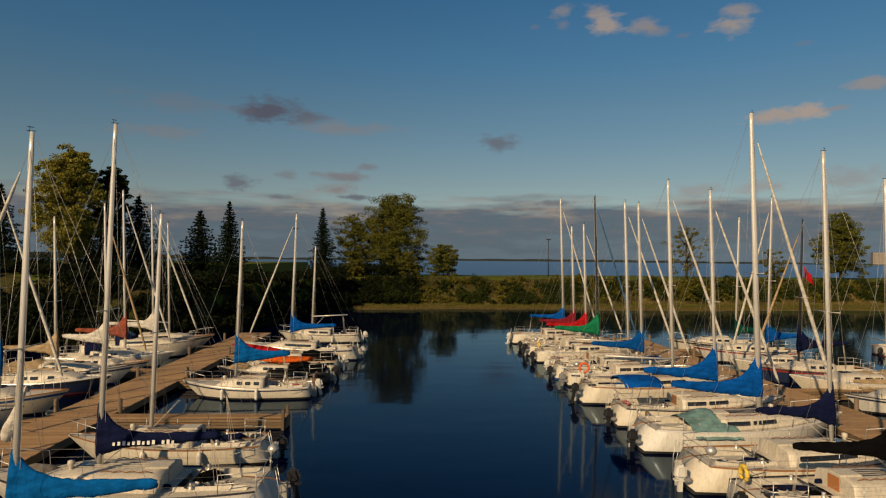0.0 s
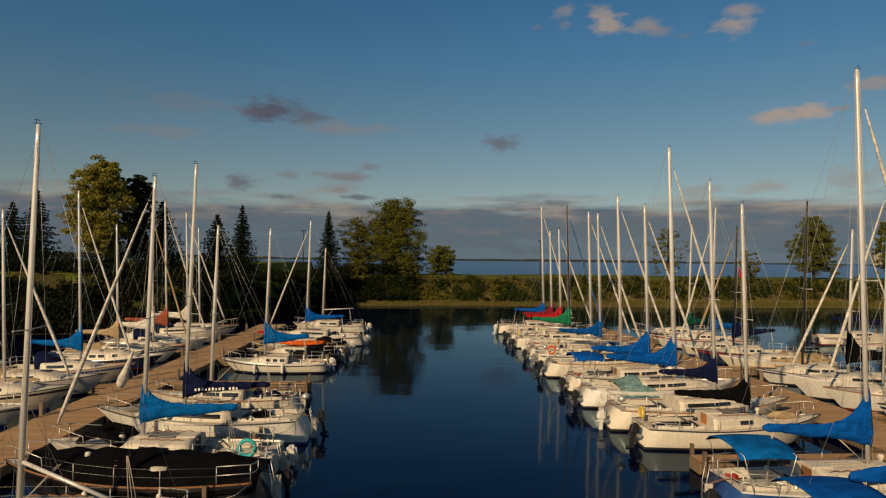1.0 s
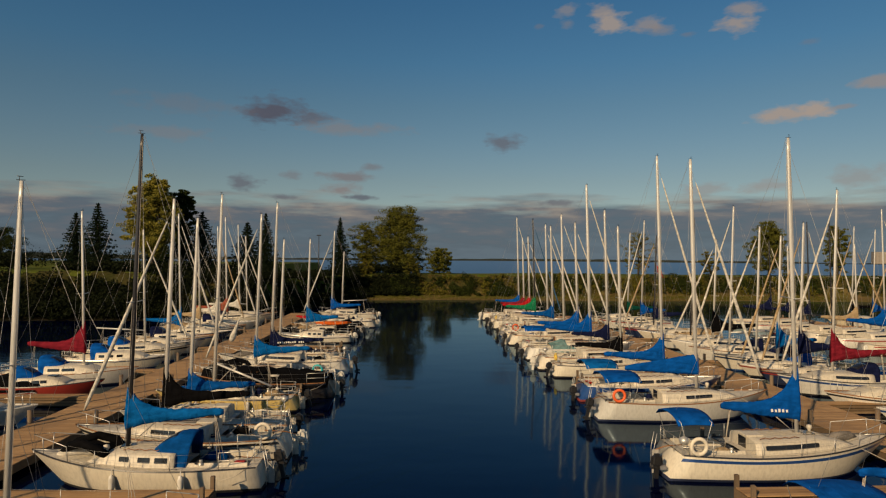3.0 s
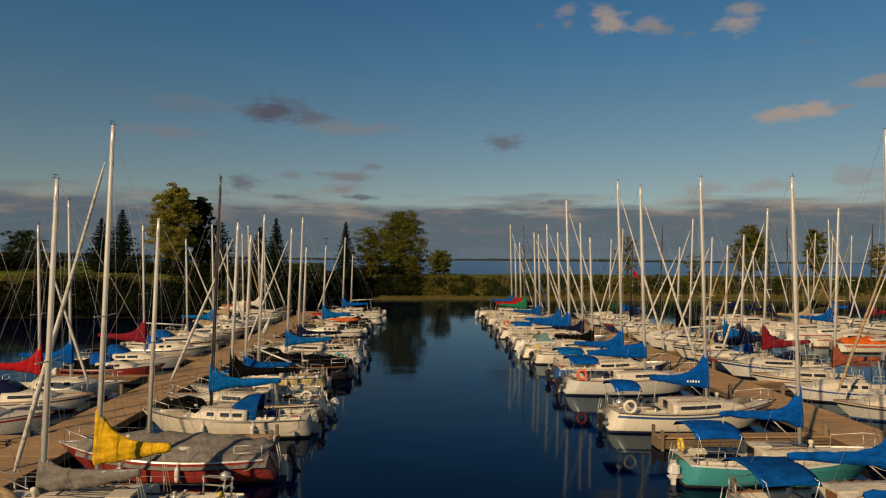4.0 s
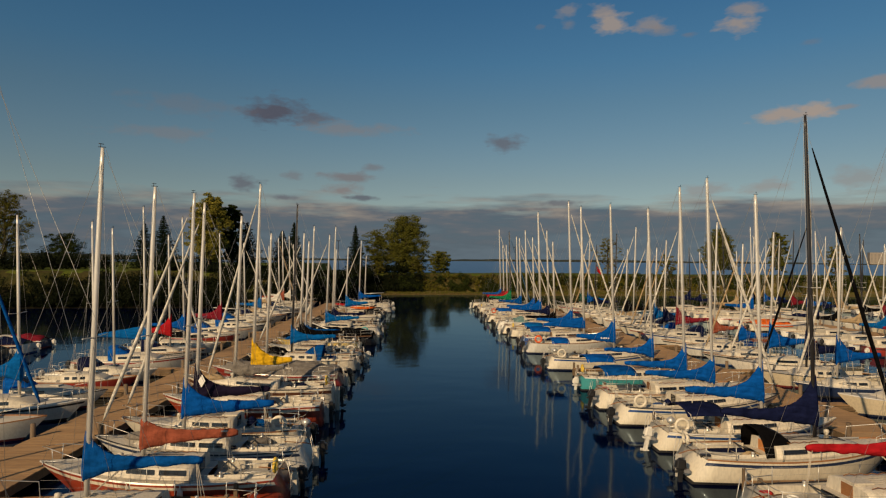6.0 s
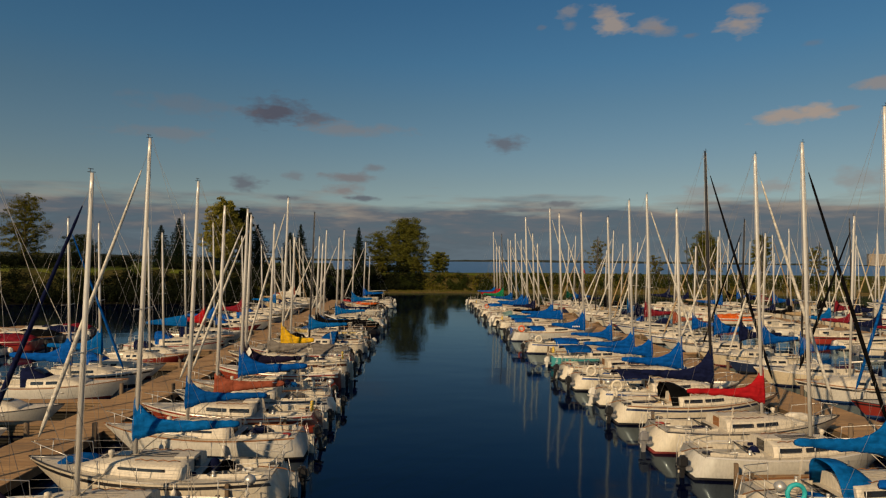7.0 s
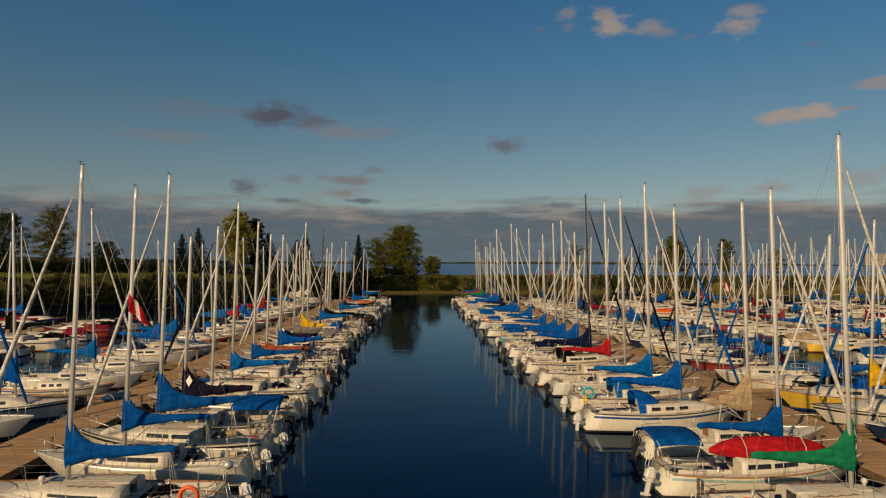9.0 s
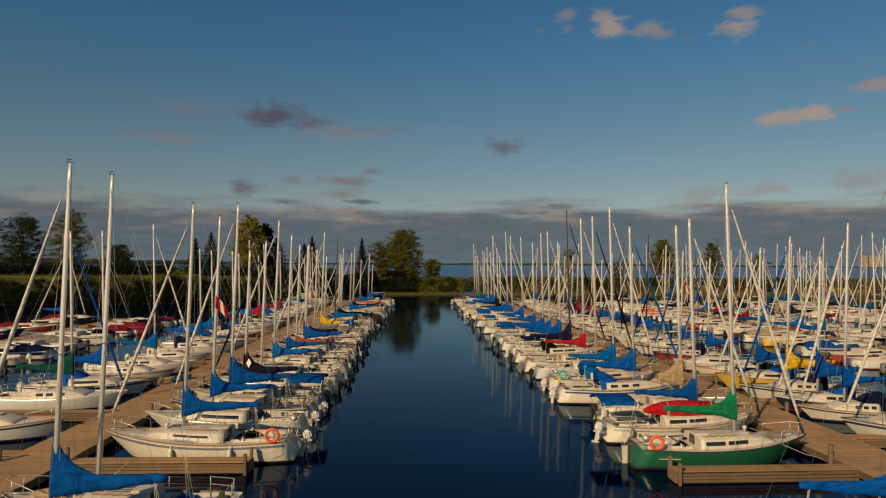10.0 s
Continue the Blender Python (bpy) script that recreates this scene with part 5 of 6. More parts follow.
        put("tiller", cached(("tiller", model), lambda: tube_mesh("tiller", [[(mo.stern - 0.1, 0, mo.free * 0.95), (mo.stern + 0.3, 0, mo.free * 1.08), (mo.stern + 1.2, 0, mo.free * 1.15)]], 0.022, TEAK, 6)), root)
    if top:
        sm = ALLOY if mast == "alloy" else DARK_SPAR
        put("mast", cached(("mast", model, top, mast, thick), lambda: mast_mesh(roof - 0.04, top, sm, thick)), root)
        bz = 2.38 + 0.05 * (seed % 3) - drop
        bl = mo.length * boom_part
        if boom:
            put("boom", cached(("boom", model, mast, seed % 3, boom_part, bool(cover), drop), lambda: tube_mesh("boom", [[(mast_x(bz), 0, bz), (mast_x(bz) - bl * (0.88 if cover else 1), 0, bz + 0.05 * bl * (0.88 if cover else 1))]], 0.055, sm, 8)), root)
        if low_boom:
            put("boom", cached("low_boom", lambda: tube_mesh("boom", [[(-0.3, 0.3, 2.5), (-3.3, 0.55, 1.35)]], 0.055, ALLOY, 8)), root, None, "lowered boom resting in the cockpit")
        if cover:
            v = seed % 5
            cover_ob = put("sail_cover", cached(("cover", model, cover, v, seed % 3, boom_part, wedge, slack, drop, peak), lambda: cover_mesh(bz - 0.1 * bool(slack), bl * (0.94 + 0.02 * v), 0.75 if slack else (1.34 + 0.10 * v) * peak, cover, slack or 0.035 * v, v, wedge)), root, None, cover + " canvas sail cover on the boom")
        if detail:
            bx2, bz2 = mast_x(bz) - bl * 0.86, bz + 0.043 * bl
            put("mainsheet", cached(("sheet", model, seed % 3, boom_part, drop), lambda: tube_mesh("mainsheet", [[(bx2, dy, bz2), (bx2 - 0.25 + 2 * dy, dy * 4, mo.free * 0.9)] for dy in (-0.04, 0.0, 0.04)], 0.010, ROPE, 4)), root)
            put("topping_lift", cached(("lift", model, top, seed % 3, drop), lambda: tube_mesh("topping_lift", [[(mast_x(top) - 0.1, 0, top - 0.05), (bx2 - 0.1, 0.02, bz2)]], 0.005, WIRE, 4)), root)
        rigging(root, mo, top, bool(jib), jib or "white", round(top * 0.52, 1))
        if detail:
            put("masthead_vane", cached(("vane", top), lambda: tube_mesh("vane", [[(mast_x(top) - 0.10, 0, top + 0.02), (mast_x(top) + 0.13, 0.02, top + 0.03)], [(mast_x(top) + 0.05, 0.02, top), (mast_x(top) + 0.05, 0.02, top + 0.13)], [(mast_x(top) - 0.02, -0.04, top + 0.12), (mast_x(top) + 0.10, 0.05, top + 0.13)]], 0.010, DARK_SPAR, 4)), root)
    if motor:
        outboard(root, mo, motor, rng.choice((0, 0, 0.22)))
    if detail:
        rails(root, mo, detail > 1)
        if detail > 1:
            for s in (0.35, 0.62):
                put("fender", cached("fender", lambda: lathe("fender", [(0.01, -0.3), (0.08, -0.26), (0.1, -0.15), (0.1, 0.15), (0.08, 0.26), (0.02, 0.30), (0.015, 0.5)], FENDER)), root, pose(mo.x(s + rng.uniform(-0.05, 0.05)), side * (mo.half(s) + 0.09), mo.free * 0.55))
            for k, (px, side) in enumerate(((mo.x(0.80), -1), (mo.x(0.06), 1))):
                put("mooring_line", cached(("line", model, k), lambda: tube_mesh("line", [[(px, side * mo.half(mo.s(px)) * 0.95, mo.sheer(mo.s(px))), (px + (0.9 if k == 0 else 0.3), side * (mo.half(mo.s(px)) + 0.35), 0.72), (px + (1.6 if k == 0 else 0.8), side * (mo.beam * 0.5 + 0.15), 0.58)]], 0.012, ROPE, 5)), root)
    if detail == 1 and top:
        put("halyard", cached(("halyard", top, 0), lambda: tube_mesh("halyard", [[(mast_x(top) - 0.06, 0.05, top - 0.1), (mast_x(3) - 0.14, 0.05, 3.0), (mast_x(1.5) - 0.14, 0.05, 1.5)]], 0.006, ROPE, 4)), root)
    if detail > 1:
        deck_gear(root, mo, model, seed, rng, top)
        if not tarp:
            cockpit_clutter(root, mo, seed, rng, ring)
    if dinghy:
        put("folded_dinghy", cached("folded_dinghy", folded_dinghy_mesh), root, pose(mo.x(0.74), 0, mo.sheer(0.74) + 0.02), "deflated black inflatable folded on the foredeck")
    if flag:
        put("flag", cached(("flag", flag), lambda: flag_mesh(flag)), root, pose(-0.25, facing * 0.25, 7.8), "red and white flag hanging in the rigging")
    if bag:
        put("sail_bag", cached("sail_bag", lambda: lathe("sail_bag", [(0.02, 1.8), (0.06, 1.55), (0.10, 1.15), (0.15, 0.75), (0.22, 0.42), (0.20, 0.15), (0.14, 0.0), (0.03, -0.06)], cloth("white"), 10)), root, pose(mo.bow - 0.98, 0, 2.3, 0, -19), "white headsail bag hung on the forestay")
    if words_on:
        put("boat_name", text_mesh(words_on, 0.27, LETTER_DARK), root, name_pose(mo, facing), "dark boat name on the hull")
    if name_bars:
        for k in range(name_bars):
            put("name_bar", cached(("bar", k % 3), lambda: box_mesh("bar", 0, 0.12, -0.004, 0.004, 0, 0.08 + 0.03 * (k % 3), LETTER)), root, name_pose(mo, facing) @ pose(0.15 * k, 0.1, 0.0))
    if patch == "diamond":
        put("cover_mark", cached("diamond", diamond_mesh), cover_ob, pose(-0.36, facing * 0.205, 2.66, 9 * facing), "pale diamond mark")
    elif patch:
        for k in range(13 if patch == "long" else 5):
            if k != 9:
                put("letter_bar", cached(("letter", k % 3), lambda: box_mesh("bar", -0.038 - 0.008 * (k % 3), 0.038, -0.006, 0.006, 0, 0.10 + 0.015 * (k % 3), LETTER, 0.002)), cover_ob, pose(-0.55 - 0.15 * k, facing * (0.178 - 0.002 * k), 2.37 - drop + 0.004 * k, 8 * facing))
    if ring:
        rm = {"orange": RING_ORANGE, "teal": RING_TEAL, "white": RING_WHITE}[ring]
        put("lifebuoy", cached(("ring", ring), lambda: ring_mesh(rm)), root, pose(mo.x(0.11), facing * mo.half(0.11) * 1.0, mo.sheer(0.1) + 0.42, 0, 0, 0), ring + " ring lifebuoy on the stern rail")
    if bimini:
        x0, x1, hb2 = mo.stern + 0.35 + awning[0], mo.stern + 2.25 + awning[0] - awning[2], mo.beam * (0.40 - 0.1 * awning[2])
        cz = mo.free + 1.30 + awning[1]
        can = put("bimini_canopy", cached(("bim", model, bimini, awning), lambda: canopy_mesh(x0, x1, hb2, cz, 0.16, bimini)), root, None, bimini + " canvas cockpit awning")
        for xx, lean in ((x0 + 0.1, 0.35), (x1 - 0.1, -0.35)):
            put("bow_frame", cached(("bimf", model, xx, awning), lambda: tube_mesh("bow_frame", [[(xx + lean, -hb2, mo.free), (xx, -hb2, cz - 0.1), (xx, 0, cz + 0.11), (xx, hb2, cz - 0.1), (xx + lean, hb2, mo.free)]], 0.014, STEEL, 5)), can)
    if dodger:
        hood = put("spray_hood", cached(("dodger", model, dodger), lambda: hood_mesh(mo, dodger)), root, None, dodger + " canvas spray hood over the companionway")
        put("hood_window", cached(("hoodwin", model), lambda: hood_mesh(mo, "", 0.28, 0.72, 0.012)), hood)
    if tarp:
        full = full or tarp == "grey"
        put("boat_cover", cached(("tarp", model, tarp, full, span), lambda: tarp_mesh(mo, mo.x(span[0]) if span else mo.stern + 0.3, mo.x(span[1]) if span else mo.bow - (1.0 if full else 3.4), tarp, seed, 0.8 if full else 0.65)), root, None, tarp + " tarpaulin draped over the deck")
    return root


# ---- the near rows, boat by boat ----
def row(boats, place, heading, base_seed):
    for i, b in enumerate(boats):
        y = b.pop("y")
        sailboat(place(y) + b.pop("dx", 0.0), y, heading + random.Random(base_seed + i).uniform(-1.5, 1.5), seed=base_seed + i, side=1 if abs(heading) > 90 else -1, **b)


def LX(y):
    return -9.95


LEFT = [
    dict(y=61.6, model=0, cover="", top=9.2, jib="", motor="white"),
    dict(y=51.3, model=2, stripe="navy", cover="blue", top=11.6, boot="navy", motor="white", window=0),
    dict(y=47.0, model=5, hull="cream", top=0, tarp="black", cover="", motor="white", label="cream cabin boat under a black tarpaulin"),
    dict(y=42.0, model=5, hull="black", top=0, tarp="black", cover="", motor="black", label="black boat under a tarpaulin"),
    dict(y=37.3, dx=-0.45, peak=0.8, drop=0.15, model=5, stripe="navy", cover="sky", top=10.2, window=2, motor="white", jib=""),
    dict(y=25.8, dx=-0.55, model=0, hull="cream", cover="", top=9.8, jib="", window=1, boom=False, motor="black"),
    dict(y=20.5, drop=0.22, peak=0.9, model=3, cover="navy", top=12.3, jib="", window=0, boot="blue", motor="black", hull="white", patch="long", bag=True, label="white sailing boat with lettered navy sail cover, dark wraparound windows"),
    dict(y=16.3, dx=-0.05, peak=0.7, drop=0.28, dinghy=True, model=4, cover="sky", top=11.2, hull="cream", window=4, ring="teal", motor="white"),
    dict(y=13.3, dx=0.25, model=2, hull="black", boot="black", top=0, tarp="black", full=True, cover="", motor="black", label="low black boat under a full black tarpaulin"),
    dict(y=9.7, dx=-0.6, model=0, cover="", top=11.8, hull="yellow", jib="", boom=False, low_boom=True, window=1),
    dict(y=4.9, dx=-0.2, peak=0.7, drop=0.35, model=0, cover="royal", top=10.2, jib="", window=1),
    dict(y=1.4, model=2, cover="black", top=10.8, window=1, stripe="black", ring="white", motor="white"),
    dict(y=-1.9, peak=0.72, dinghy=True, model=1, cover="sky", top=12.9, mast="black", dodger="royal", motor="black", jib="", window=3),
    dict(y=-8.0, dx=-0.5, model=2, hull="red", tarp="grey", cover="", top=10.4, boom=False, jib="", motor="black", label="red sailing boat under a full grey winter cover"),
    dict(y=-12.9, dx=-0.12, peak=0.85, model=5, cover="yellow", top=13.2, window=0, jib="white", motor="black", boom_part=0.33, label="cream sailing boat with plain topsides, bright yellow sail cover"),
    dict(y=-15.3, dx=-0.5, model=6, cover="grey", top=11.1, boot="black", stripe="brown", window=0, motor="black", jib="", slack=0.16, boom_part=0.36, words_on="Temptation", label="high-sided cream sailing boat with brown stripe, slack grey sail cover"),
    dict(y=-18.0, model=7, hull="rust", stripe="cream", boot="red", top=0, cover="", motor="black", window=1, label="rust-red cabin boat without a mast, cream deck"),
    dict(y=-21.7, dx=-0.43, peak=0.9, model=1, cover="purple", patch="diamond", top=11.3, hull="cream", boot="black", window=1, ring="white", motor="black", jib="white", label="cream sailing boat with dark purple sail cover bearing a diamond"),
    dict(y=-25.0, dx=0.25, peak=0.8, model=2, cover="blue", top=11.4, stripe="navy", hull="white", motor="black", window=1),
    dict(y=-28.3, model=2, hull="rust", stripe="cream", cover="salmon", slack=0.05, drop=0.28, boom_part=0.38, top=11.3, boot="red", window=1, motor="black", jib=""),
    dict(y=-32.2, peak=0.8, model=2, hull="white", boot="black", cover="royal", top=12.05, window=4, motor="black", jib=""),
    dict(y=-37.3, peak=0.8, model=3, cover="sky", top=13.0, stripe="black", window=4, motor="black", jib="white"),
    dict(y=-41.2, model=2, cover="", top=11.2, stripe="black", window=1, motor="black", jib="navy", boom=False, hull="ivory"),
    dict(y=-45.5, model=1, cover="purple", patch="diamond", top=10.4, window=1, motor="black", jib=""),
    dict(y=-48.6, model=2, cover="royal", top=13.2, window=1, bimini="royal", awning=(-0.8, 0.4, -0.3), jib="white", motor="white", stripe="black"),
    dict(y=-52.0, flag="banded", model=2, cover="royal", top=12.2, window=0, jib="", motor="white"),
    dict(y=-56.2, model=3, cover="royal", top=12.5, window=4, jib="white", stripe="slate", door="dark", ring="orange", motor="white"),
    dict(y=-64.5, model=1, cover="", top=12.8, boom=False, window=1, motor="black", jib=""),
    dict(y=-67.3, model=1, cover="royal", top=12.8, window=1, motor="black", jib="white"),
]
row(LEFT, LX, 180, 100)

RIGHT = [
    dict(y=61.2, model=1, cover="blue", top=14.1, motor="white"),
    dict(y=57.4, model=0, cover="maroon", top=11.2, jib=""),
    dict(y=53.6, model=1, cover="red", top=11.2, motor="black", ring="white"),
    dict(y=50.3, model=1, cover="green", top=13.2, mast="black", jib="steel"),
    dict(y=46.9, model=0, cover="", top=0, motor="white"),
    dict(y=43.5, model=2, cover="", top=12.2, stripe="blue", boot="blue"),
    dict(y=41.0, model=1, cover="royal", top=11.9, hull="cream", stripe="navy", ring="orange", motor="grey"),
    dict(y=36.3, model=3, cover="", top=12.8, thick=0.10, jib="white", window=0),
    dict(y=31.3, model=2, cover="blue", top=11.7, jib="white", bimini="blue"),
    dict(y=27.4, door="boards", model=3, cover="blue", top=14.7, thick=0.125, tarp="teal", span=(0.22, 0.43), jib="white", hull="white", motor="black"),
    dict(y=22.7, drop=-0.15, boom_part=0.33, peak=0.9, model=3, cover="navy", top=12.2, window=0, motor="white", jib=""),
    dict(y=19.75, drop=0.35, peak=0.75, model=1, cover="black", door="boards", top=10.8, jib="", window=6, motor="black", boom=False),
    dict(y=12.3, model=2, cover="blue", top=14.7, bimini="sky", jib="white", motor="black", hull="blue", boot="red", label="dark blue sailing boat with sky blue awning, blue sail cover"),
    dict(y=7.8, model=3, cover="blue", wedge=True, top=13.8, thick=0.10, bimini="blue", ring="orange", boot="navy", motor="black", window=5, door="dark", hull="grey"),
    dict(y=-0.9, model=3, cover="blue", top=13.3, stripe="blue", boot="navy", ring="white", motor="black", window=0, door="dark", jib="", patch="short", boom_part=0.33, bimini="blue", awning=(0.0, 0.06, 0.5), label="cream sailing boat with blue stripe and lettered blue sail cover"),
    dict(y=-8.9, model=1, cover="blue", top=12.3, jib="", motor="white", hull="teal", bimini="blue"),
    dict(y=-14.0, model=3, cover="blue", top=13.2, bimini="royal", jib="", motor="black"),
    dict(y=-17.5, peak=0.75, model=3, cover="blue", top=13.3, jib="white", stripe="blue", motor="black", ring="white"),
    dict(y=-22.3, door="boards", model=2, cover="blue", top=11.9, stripe="blue", ring="white", motor="white", bimini="navy", awning=(0.95, -0.30, 0.1), jib=""),
    dict(y=-26.2, door="boards", model=3, cover="navy", top=14.8, mast="black", dodger="black", stripe="navy", jib="black", motor="black"),
    dict(y=-31.2, model=3, cover="red", top=13.8, boot="red", jib="white", motor="grey", window=1),
    dict(y=-34.8, model=2, cover="", top=13.7, boom=False, window=1, motor="black", jib="black", hull="grey"),
    dict(y=-39.4, model=2, cover="sky", top=14.1, dodger="sky", ring="teal", jib="white", motor="white"),
    dict(y=-43.7, model=3, cover="blue", top=12.3, stripe="blue", dodger="blue", jib="royal", motor="white", window=2),
    dict(y=-48.9, dx=1.1, model=2, cover="tan", top=12.1, boom_part=0.17, jib="", motor="black", boom=False),
    dict(y=-53.2, model=2, cover="royal", top=12.2, stripe="aqua", bimini="royal", awning=(-0.65, 0.1, 0.0), jib="white", motor="white"),
    dict(y=-57.4, model=2, hull="green", boot="black", cover="green", stripe="", name_bars=7, top=13.6, ring="orange", window=1, motor="", jib="white", door="dark"),
    dict(y=-68.2, model=2, cover="blue", top=12.9, jib="royal", motor="white"),
]
row(RIGHT, lambda y: right_shift(y) + 0.15, RIGHT_TURN, 200)

# ---- the rows behind them ----
COVERS = ["blue", "blue", "royal", "sky", "navy", "navy", "maroon", "", "", "white", "tan", "blue", "black"]
HULLS_MIX = ["cream", "cream", "white", "white", "cream", "ivory", "grey", "white", "red", "navy"]


def filler(rng, y, detail, mast_odds=0.8):
    top = rng.choice([10.2, 11.0, 11.7, 12.3, 12.9, 13.5]) if rng.random() < mast_odds else 0
    return dict(y=y, model=rng.randrange(6), hull=rng.choice(HULLS_MIX), boot=rng.choice(["navy", "black", "red", "blue"]), stripe=rng.choice(["", "", "navy", "blue", "black", "red"]), cover=rng.choice(COVERS), top=top,
                jib=rng.choice(["white", "white", "", "white", "white", "tan"]), motor=rng.choice(["black", "white", "grey"]), window=rng.randrange(4), mast="black" if rng.random() < 0.08 else "alloy",
                tarp="" if top or rng.random() < 0.5 else rng.choice(["navy", "black", "tan", "royal", "white"]), detail=detail, dodger=rng.choice(["", "", "", "blue", "navy"]) if detail else "")


def back_row(known, y0, y1, gap, seed, detail, mast_odds):
    """Boats with masts where they are known, and others in the room left between them."""
    rng = random.Random(seed)
    out = []
    ys = sorted(known, reverse=True)
    for y in ys:
        b = filler(rng, y, detail, 1.0)
        b.update(known[y])
        out.append(b)
    stops = [y1 + gap] + ys + [y0 - gap]
    for a, b in zip(stops, stops[1:]):
        n = int((a - b) / gap) - 1
        for k in range(n):
            out.append(filler(rng, a - (a - b) * (k + 1) / (n + 1), detail, mast_odds))
    return out


LL = {55.6: dict(cover=""), 52.3: dict(cover="white"), 47.3: dict(cover="salmon"), 44.5: dict(cover="white", model=5), 41.0: dict(top=0, tarp="tan", cover=""), 38.4: dict(cover="tan", top=10.4), 33.3: dict(cover="sky", jib="white"), 25.8: dict(cover="", top=10.5), 22.6: dict(top=0, cover="navy", tarp=""),
      16.6: dict(model=4, cover="maroon", top=11.3, jib=""), 13.2: dict(model=5, top=0, tarp="black", cover=""), 6.1: dict(model=0, cover="blue", top=12.3, hull="white", jib=""), 2.9: dict(model=5, cover="red", top=10.6, hull="white", jib="white"), -1.9: dict(model=4, cover="sky", top=12.6, hull="white", jib="", wedge=True), -6.9: dict(cover="", top=10.7, hull="grey", jib="", model=5, boom=False),
      -9.6: dict(model=5, cover="", top=11.0, hull="red", stripe="", jib="", boom=False), -14.4: dict(top=0, hull="white", cover="", tarp="", model=0), -17.3: dict(cover="sky", top=10.9, hull="white", jib="", model=4), -21.0: dict(cover="blue", top=11.0, hull="white", stripe="", ring="orange", jib="royal", model=4, window=1),
      -26.9: dict(model=5, top=0, hull="grey", cover="", tarp=""), -32.4: dict(cover="sky", top=12.9, hull="white", stripe="", jib="white", model=4, window=1), -35.4: dict(top=0, model=5, hull="cream", cover="", tarp="", stripe="blue"), -41.2: dict(cover="blue", top=11.9, hull="white", stripe="black", jib="", model=4),
      -45.4: dict(cover="forest", top=11.6, hull="white", stripe="", jib="royal", model=4), -52.6: dict(top=0, cover="", tarp="black", hull="white", model=4)}
row(back_row(LL, 18, 58, 3.7, 7, 1, 0.35), lambda y: -21.1, 0, 300)
RR = {49.5: dict(cover="forest"), 45.0: dict(cover="blue"), 41.3: dict(cover="navy", mast="black", flag="plain"), 32.4: dict(cover="", mast="black", stripe="navy", hull="white"), 28.0: dict(cover="black"), 25.2: dict(cover=""), 21.2: dict(cover="", stripe="navy", model=1),
      18.4: dict(cover="sky", model=5), 15.8: dict(cover="navy", model=5), 12.5: dict(cover="maroon"), 4.5: dict(cover="salmon"), -0.1: dict(cover="blue", stripe="black"), -9.0: dict(cover="navy", jib="black"), -12.2: dict(cover="blue", model=5), -22.2: dict(cover="", jib="black"), -26.4: dict(cover="blue", jib="royal", flag="banded"),
      -32.1: dict(cover="blue", jib="royal"), -40.3: dict(cover="blue", hull="gold", stripe=""), -44.1: dict(cover="yellow", jib="royal"), -47.5: dict(cover="blue", model=5), -50.1: dict(cover="blue", model=5)}
row(back_row({y + 0.9: b for y, b in RR.items()}, -60, 57, 3.7, 9, 1, 0.5), lambda y: right_shift(y) + 11.35, 180 + RIGHT_TURN, 400)
for k, (off, face) in enumerate(((31.2, 0), (41.8, 180), (62.7, 0), (73.3, 180))):
    rng = random.Random(50 + k)
    y1, y0 = (54, -46) if k < 2 else (56, -22)
    row(back_row({26.7: dict(top=0, tarp="orange", cover=""), 20.5: dict(cover="navy"), 6.0: dict(cover="maroon"), -14.0: dict(hull="gold")} if k == 0 else {}, y0, y1, 3.6 if k < 2 else 3.9, 60 + k, 0, 0.85), lambda y: right_shift(y) + off, face + RIGHT_TURN, 500 + 50 * k)
for k, (px, face) in enumerate(((-39.9, 180), (-50.1, 0))):
    covered = {10.0: dict(top=0, tarp="maroon", cover="", hull="navy"), 2.6: dict(top=0, tarp="black", cover="", hull="black"), -1.2: dict(top=0, tarp="maroon", cover="", hull="red"),
               -5.0: dict(top=0, tarp="maroon", cover="", hull="white"), -9.0: dict(top=0, tarp="black", cover="", hull="navy"), -16.8: dict(top=0, tarp="grey", cover="", hull="white"), -24.2: dict(top=0, tarp="navy", cover="", hull="white")}
    row(back_row(covered, -36, 12, 3.6, 80 + k, 0, 0.4), lambda y: px, face, 800 + 40 * k)


# ---- small craft lying on decks ----
def kayak_mesh(length, wide, tall, colour):
    """A slim hull lying keel up, or its fitted cover: pointed ends, rounded back."""
    n, m = 18, 10
    verts, faces = [], []
    for i in range(n + 1):
        u = 2 * i / n - 1
        w = wide / 2 * (1 - abs(u) ** 2.4) + 0.015
        h = tall * (1 - 0.75 * abs(u) ** 2.6)
        for k in range(m):
            a = math.pi * k / (m - 1)
            verts.append((u * length / 2, w * math.cos(a), 0.16 * u * u + h * math.sin(a) ** 0.8 + 0.012 * math.sin(i * 2.1 + k)))
    for i in range(n):
        for k in range(m - 1):
            q = i * m + k
            faces.append((q, q + m, q + m + 1, q + 1))
        faces.append((i * m, i * m + m - 1, i * m + 2 * m - 1, i * m + m))
    faces.append(tuple(range(m)))
    faces.append(tuple(range(n * m + m - 1, n * m - 1, -1)))
    return raw_mesh("kayak", verts, faces, [cloth(colour)], True)


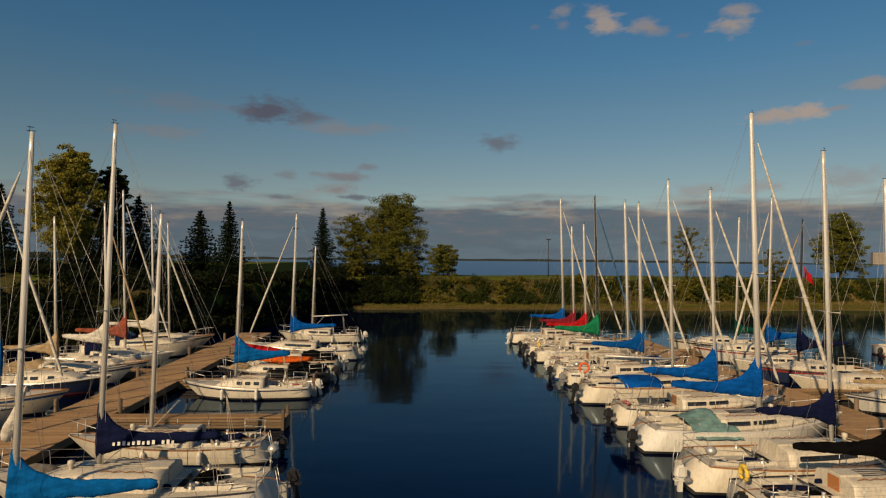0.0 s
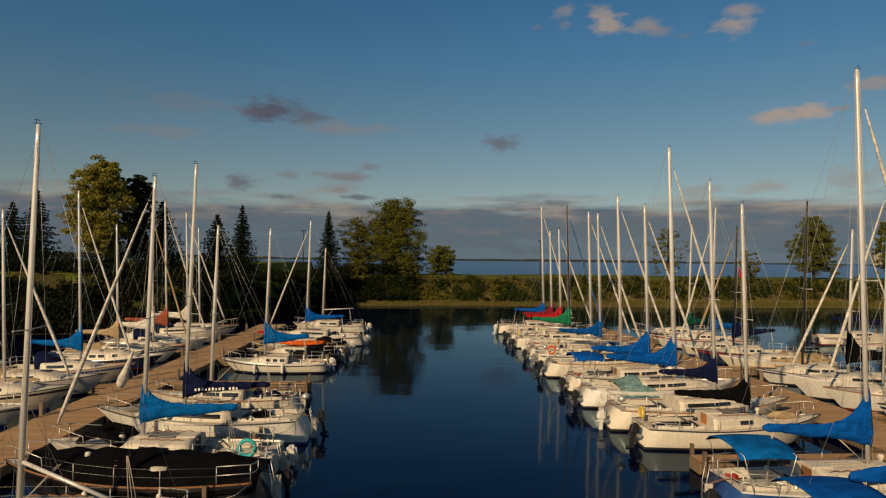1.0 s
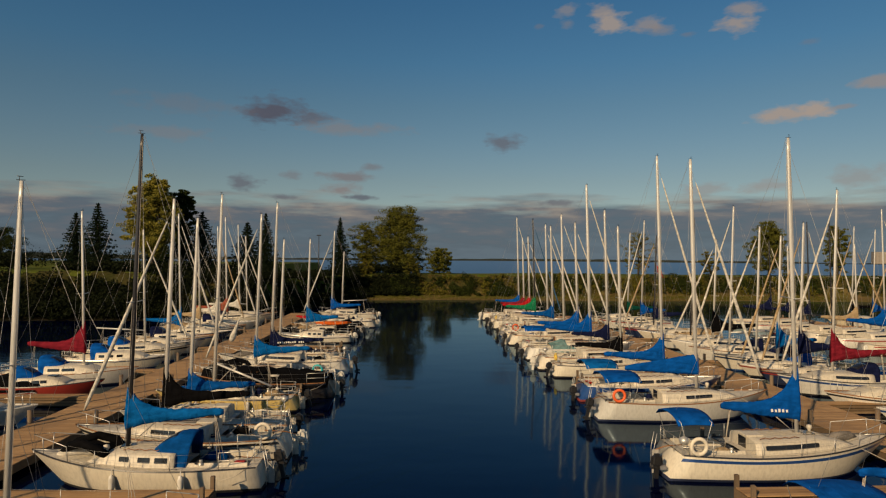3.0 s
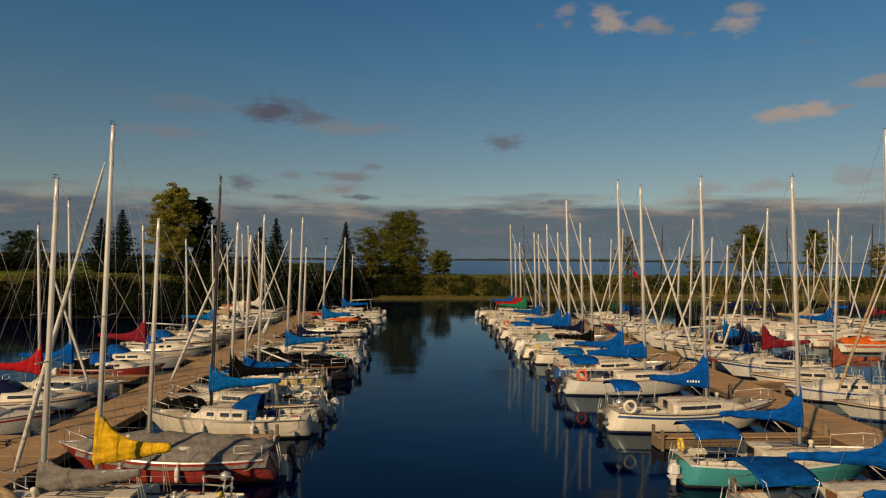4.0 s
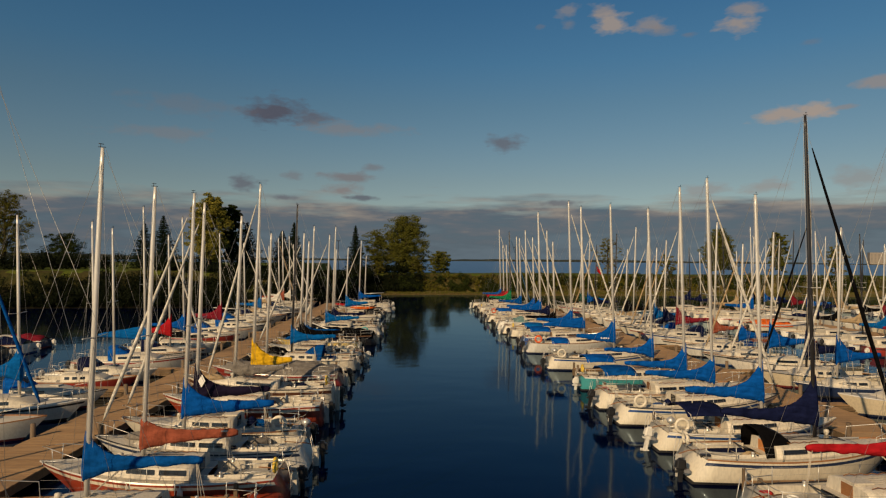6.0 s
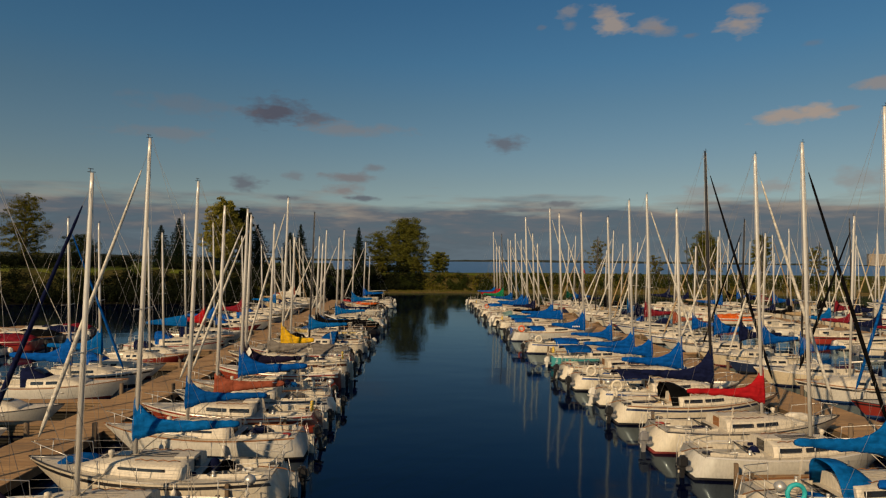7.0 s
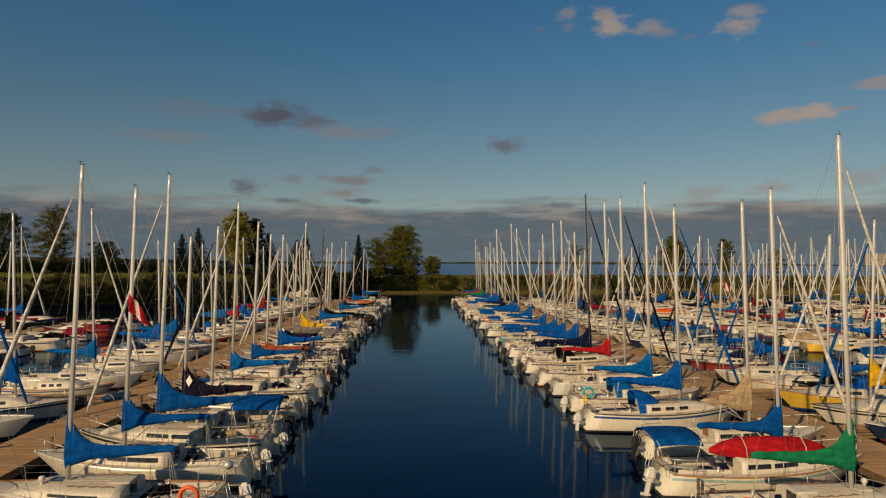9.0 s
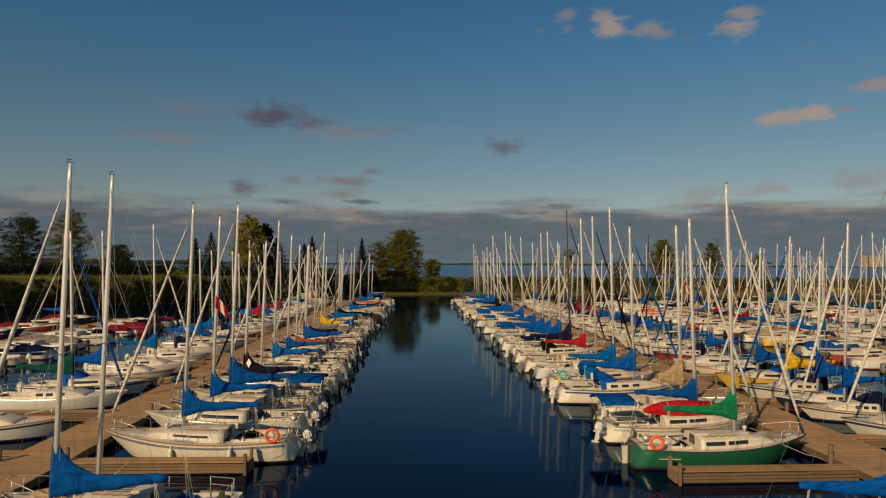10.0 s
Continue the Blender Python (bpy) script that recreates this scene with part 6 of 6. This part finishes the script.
def kayak(x, y, z, turn, length, wide, tall, colour, label, pitch=0.0):
    root = tagged(put("kayak", None, None, pose(x, y, z, 0, pitch, turn)), label, "kayak", "small craft")
    put("hull", kayak_mesh(length, wide, tall, colour), root)
    for s in (-0.25, 0.25):
        put("strap", tube_mesh("strap", [[(s * length, wide * 0.52 * math.cos(a), 0.03 + (tall * 1.03) * max(0, math.sin(a)) ** 0.8) for a in (3.14, 2.6, 2.0, 1.57, 1.1, 0.5, 0.0)]], 0.02, ROPE, 5), root)


kayak(right_shift(-53.2) - 0.4, -53.2, 1.28, RIGHT_TURN, 4.9, 1.40, 0.80, "red", "red covered dinghy lashed on the cabin roof of a boat")
kayak(-8.4, 42.0, 1.25, 6, 3.8, 0.7, 0.35, "orange", "orange-red kayak lying across a covered boat")
kayak(-11.6, 47.0, 1.30, -4, 3.6, 0.65, 0.35, "red", "red kayak lying over a tarpaulin", 6)

kayak(-16.6, -38.7, 0.56, 70, 2.4, 0.9, 0.35, "steel", "small blue-grey dinghy lying on the dock")


# ---- finger piers between the boats ----
def fingers(ys, x_of, length, direction, turn):
    for y in ys:
        finger_pier(x_of(y), y, length, direction, turn)


fingers([49.6, 39.6, 30.6, 18.4, 11.3, -4.5, -30.2, -39.3, -47.1, -58.4, -70.0], lambda y: LEFT_DOCK_X + 1.45, 8.3, 1, 0)
fingers([38.7, 29.4, 16.0, -4.4, -11.9, -20.0, -28.7, -37.0, -51.0, -55.2, -59.9], lambda y: right_shift(y) + 4.2, 8.3, -1, RIGHT_TURN)
fingers([1.7], lambda y: right_shift(y) + 4.2, 6.6, -1, RIGHT_TURN)
fingers([54, 43, 30, 18.6, 10.5, -4.6, -11.6, -24.4, -29.2, -37.6, -48.8, -57.2], lambda y: LEFT_DOCK_X - 1.45, 7.6, -1, 0)
fingers([53, 36.5, 22.8, 8.5, -5.0, -16.0, -29.4, -36.4, -46.0, -55.0], lambda y: right_shift(y) + 7.5, 6.0, 1, RIGHT_TURN)
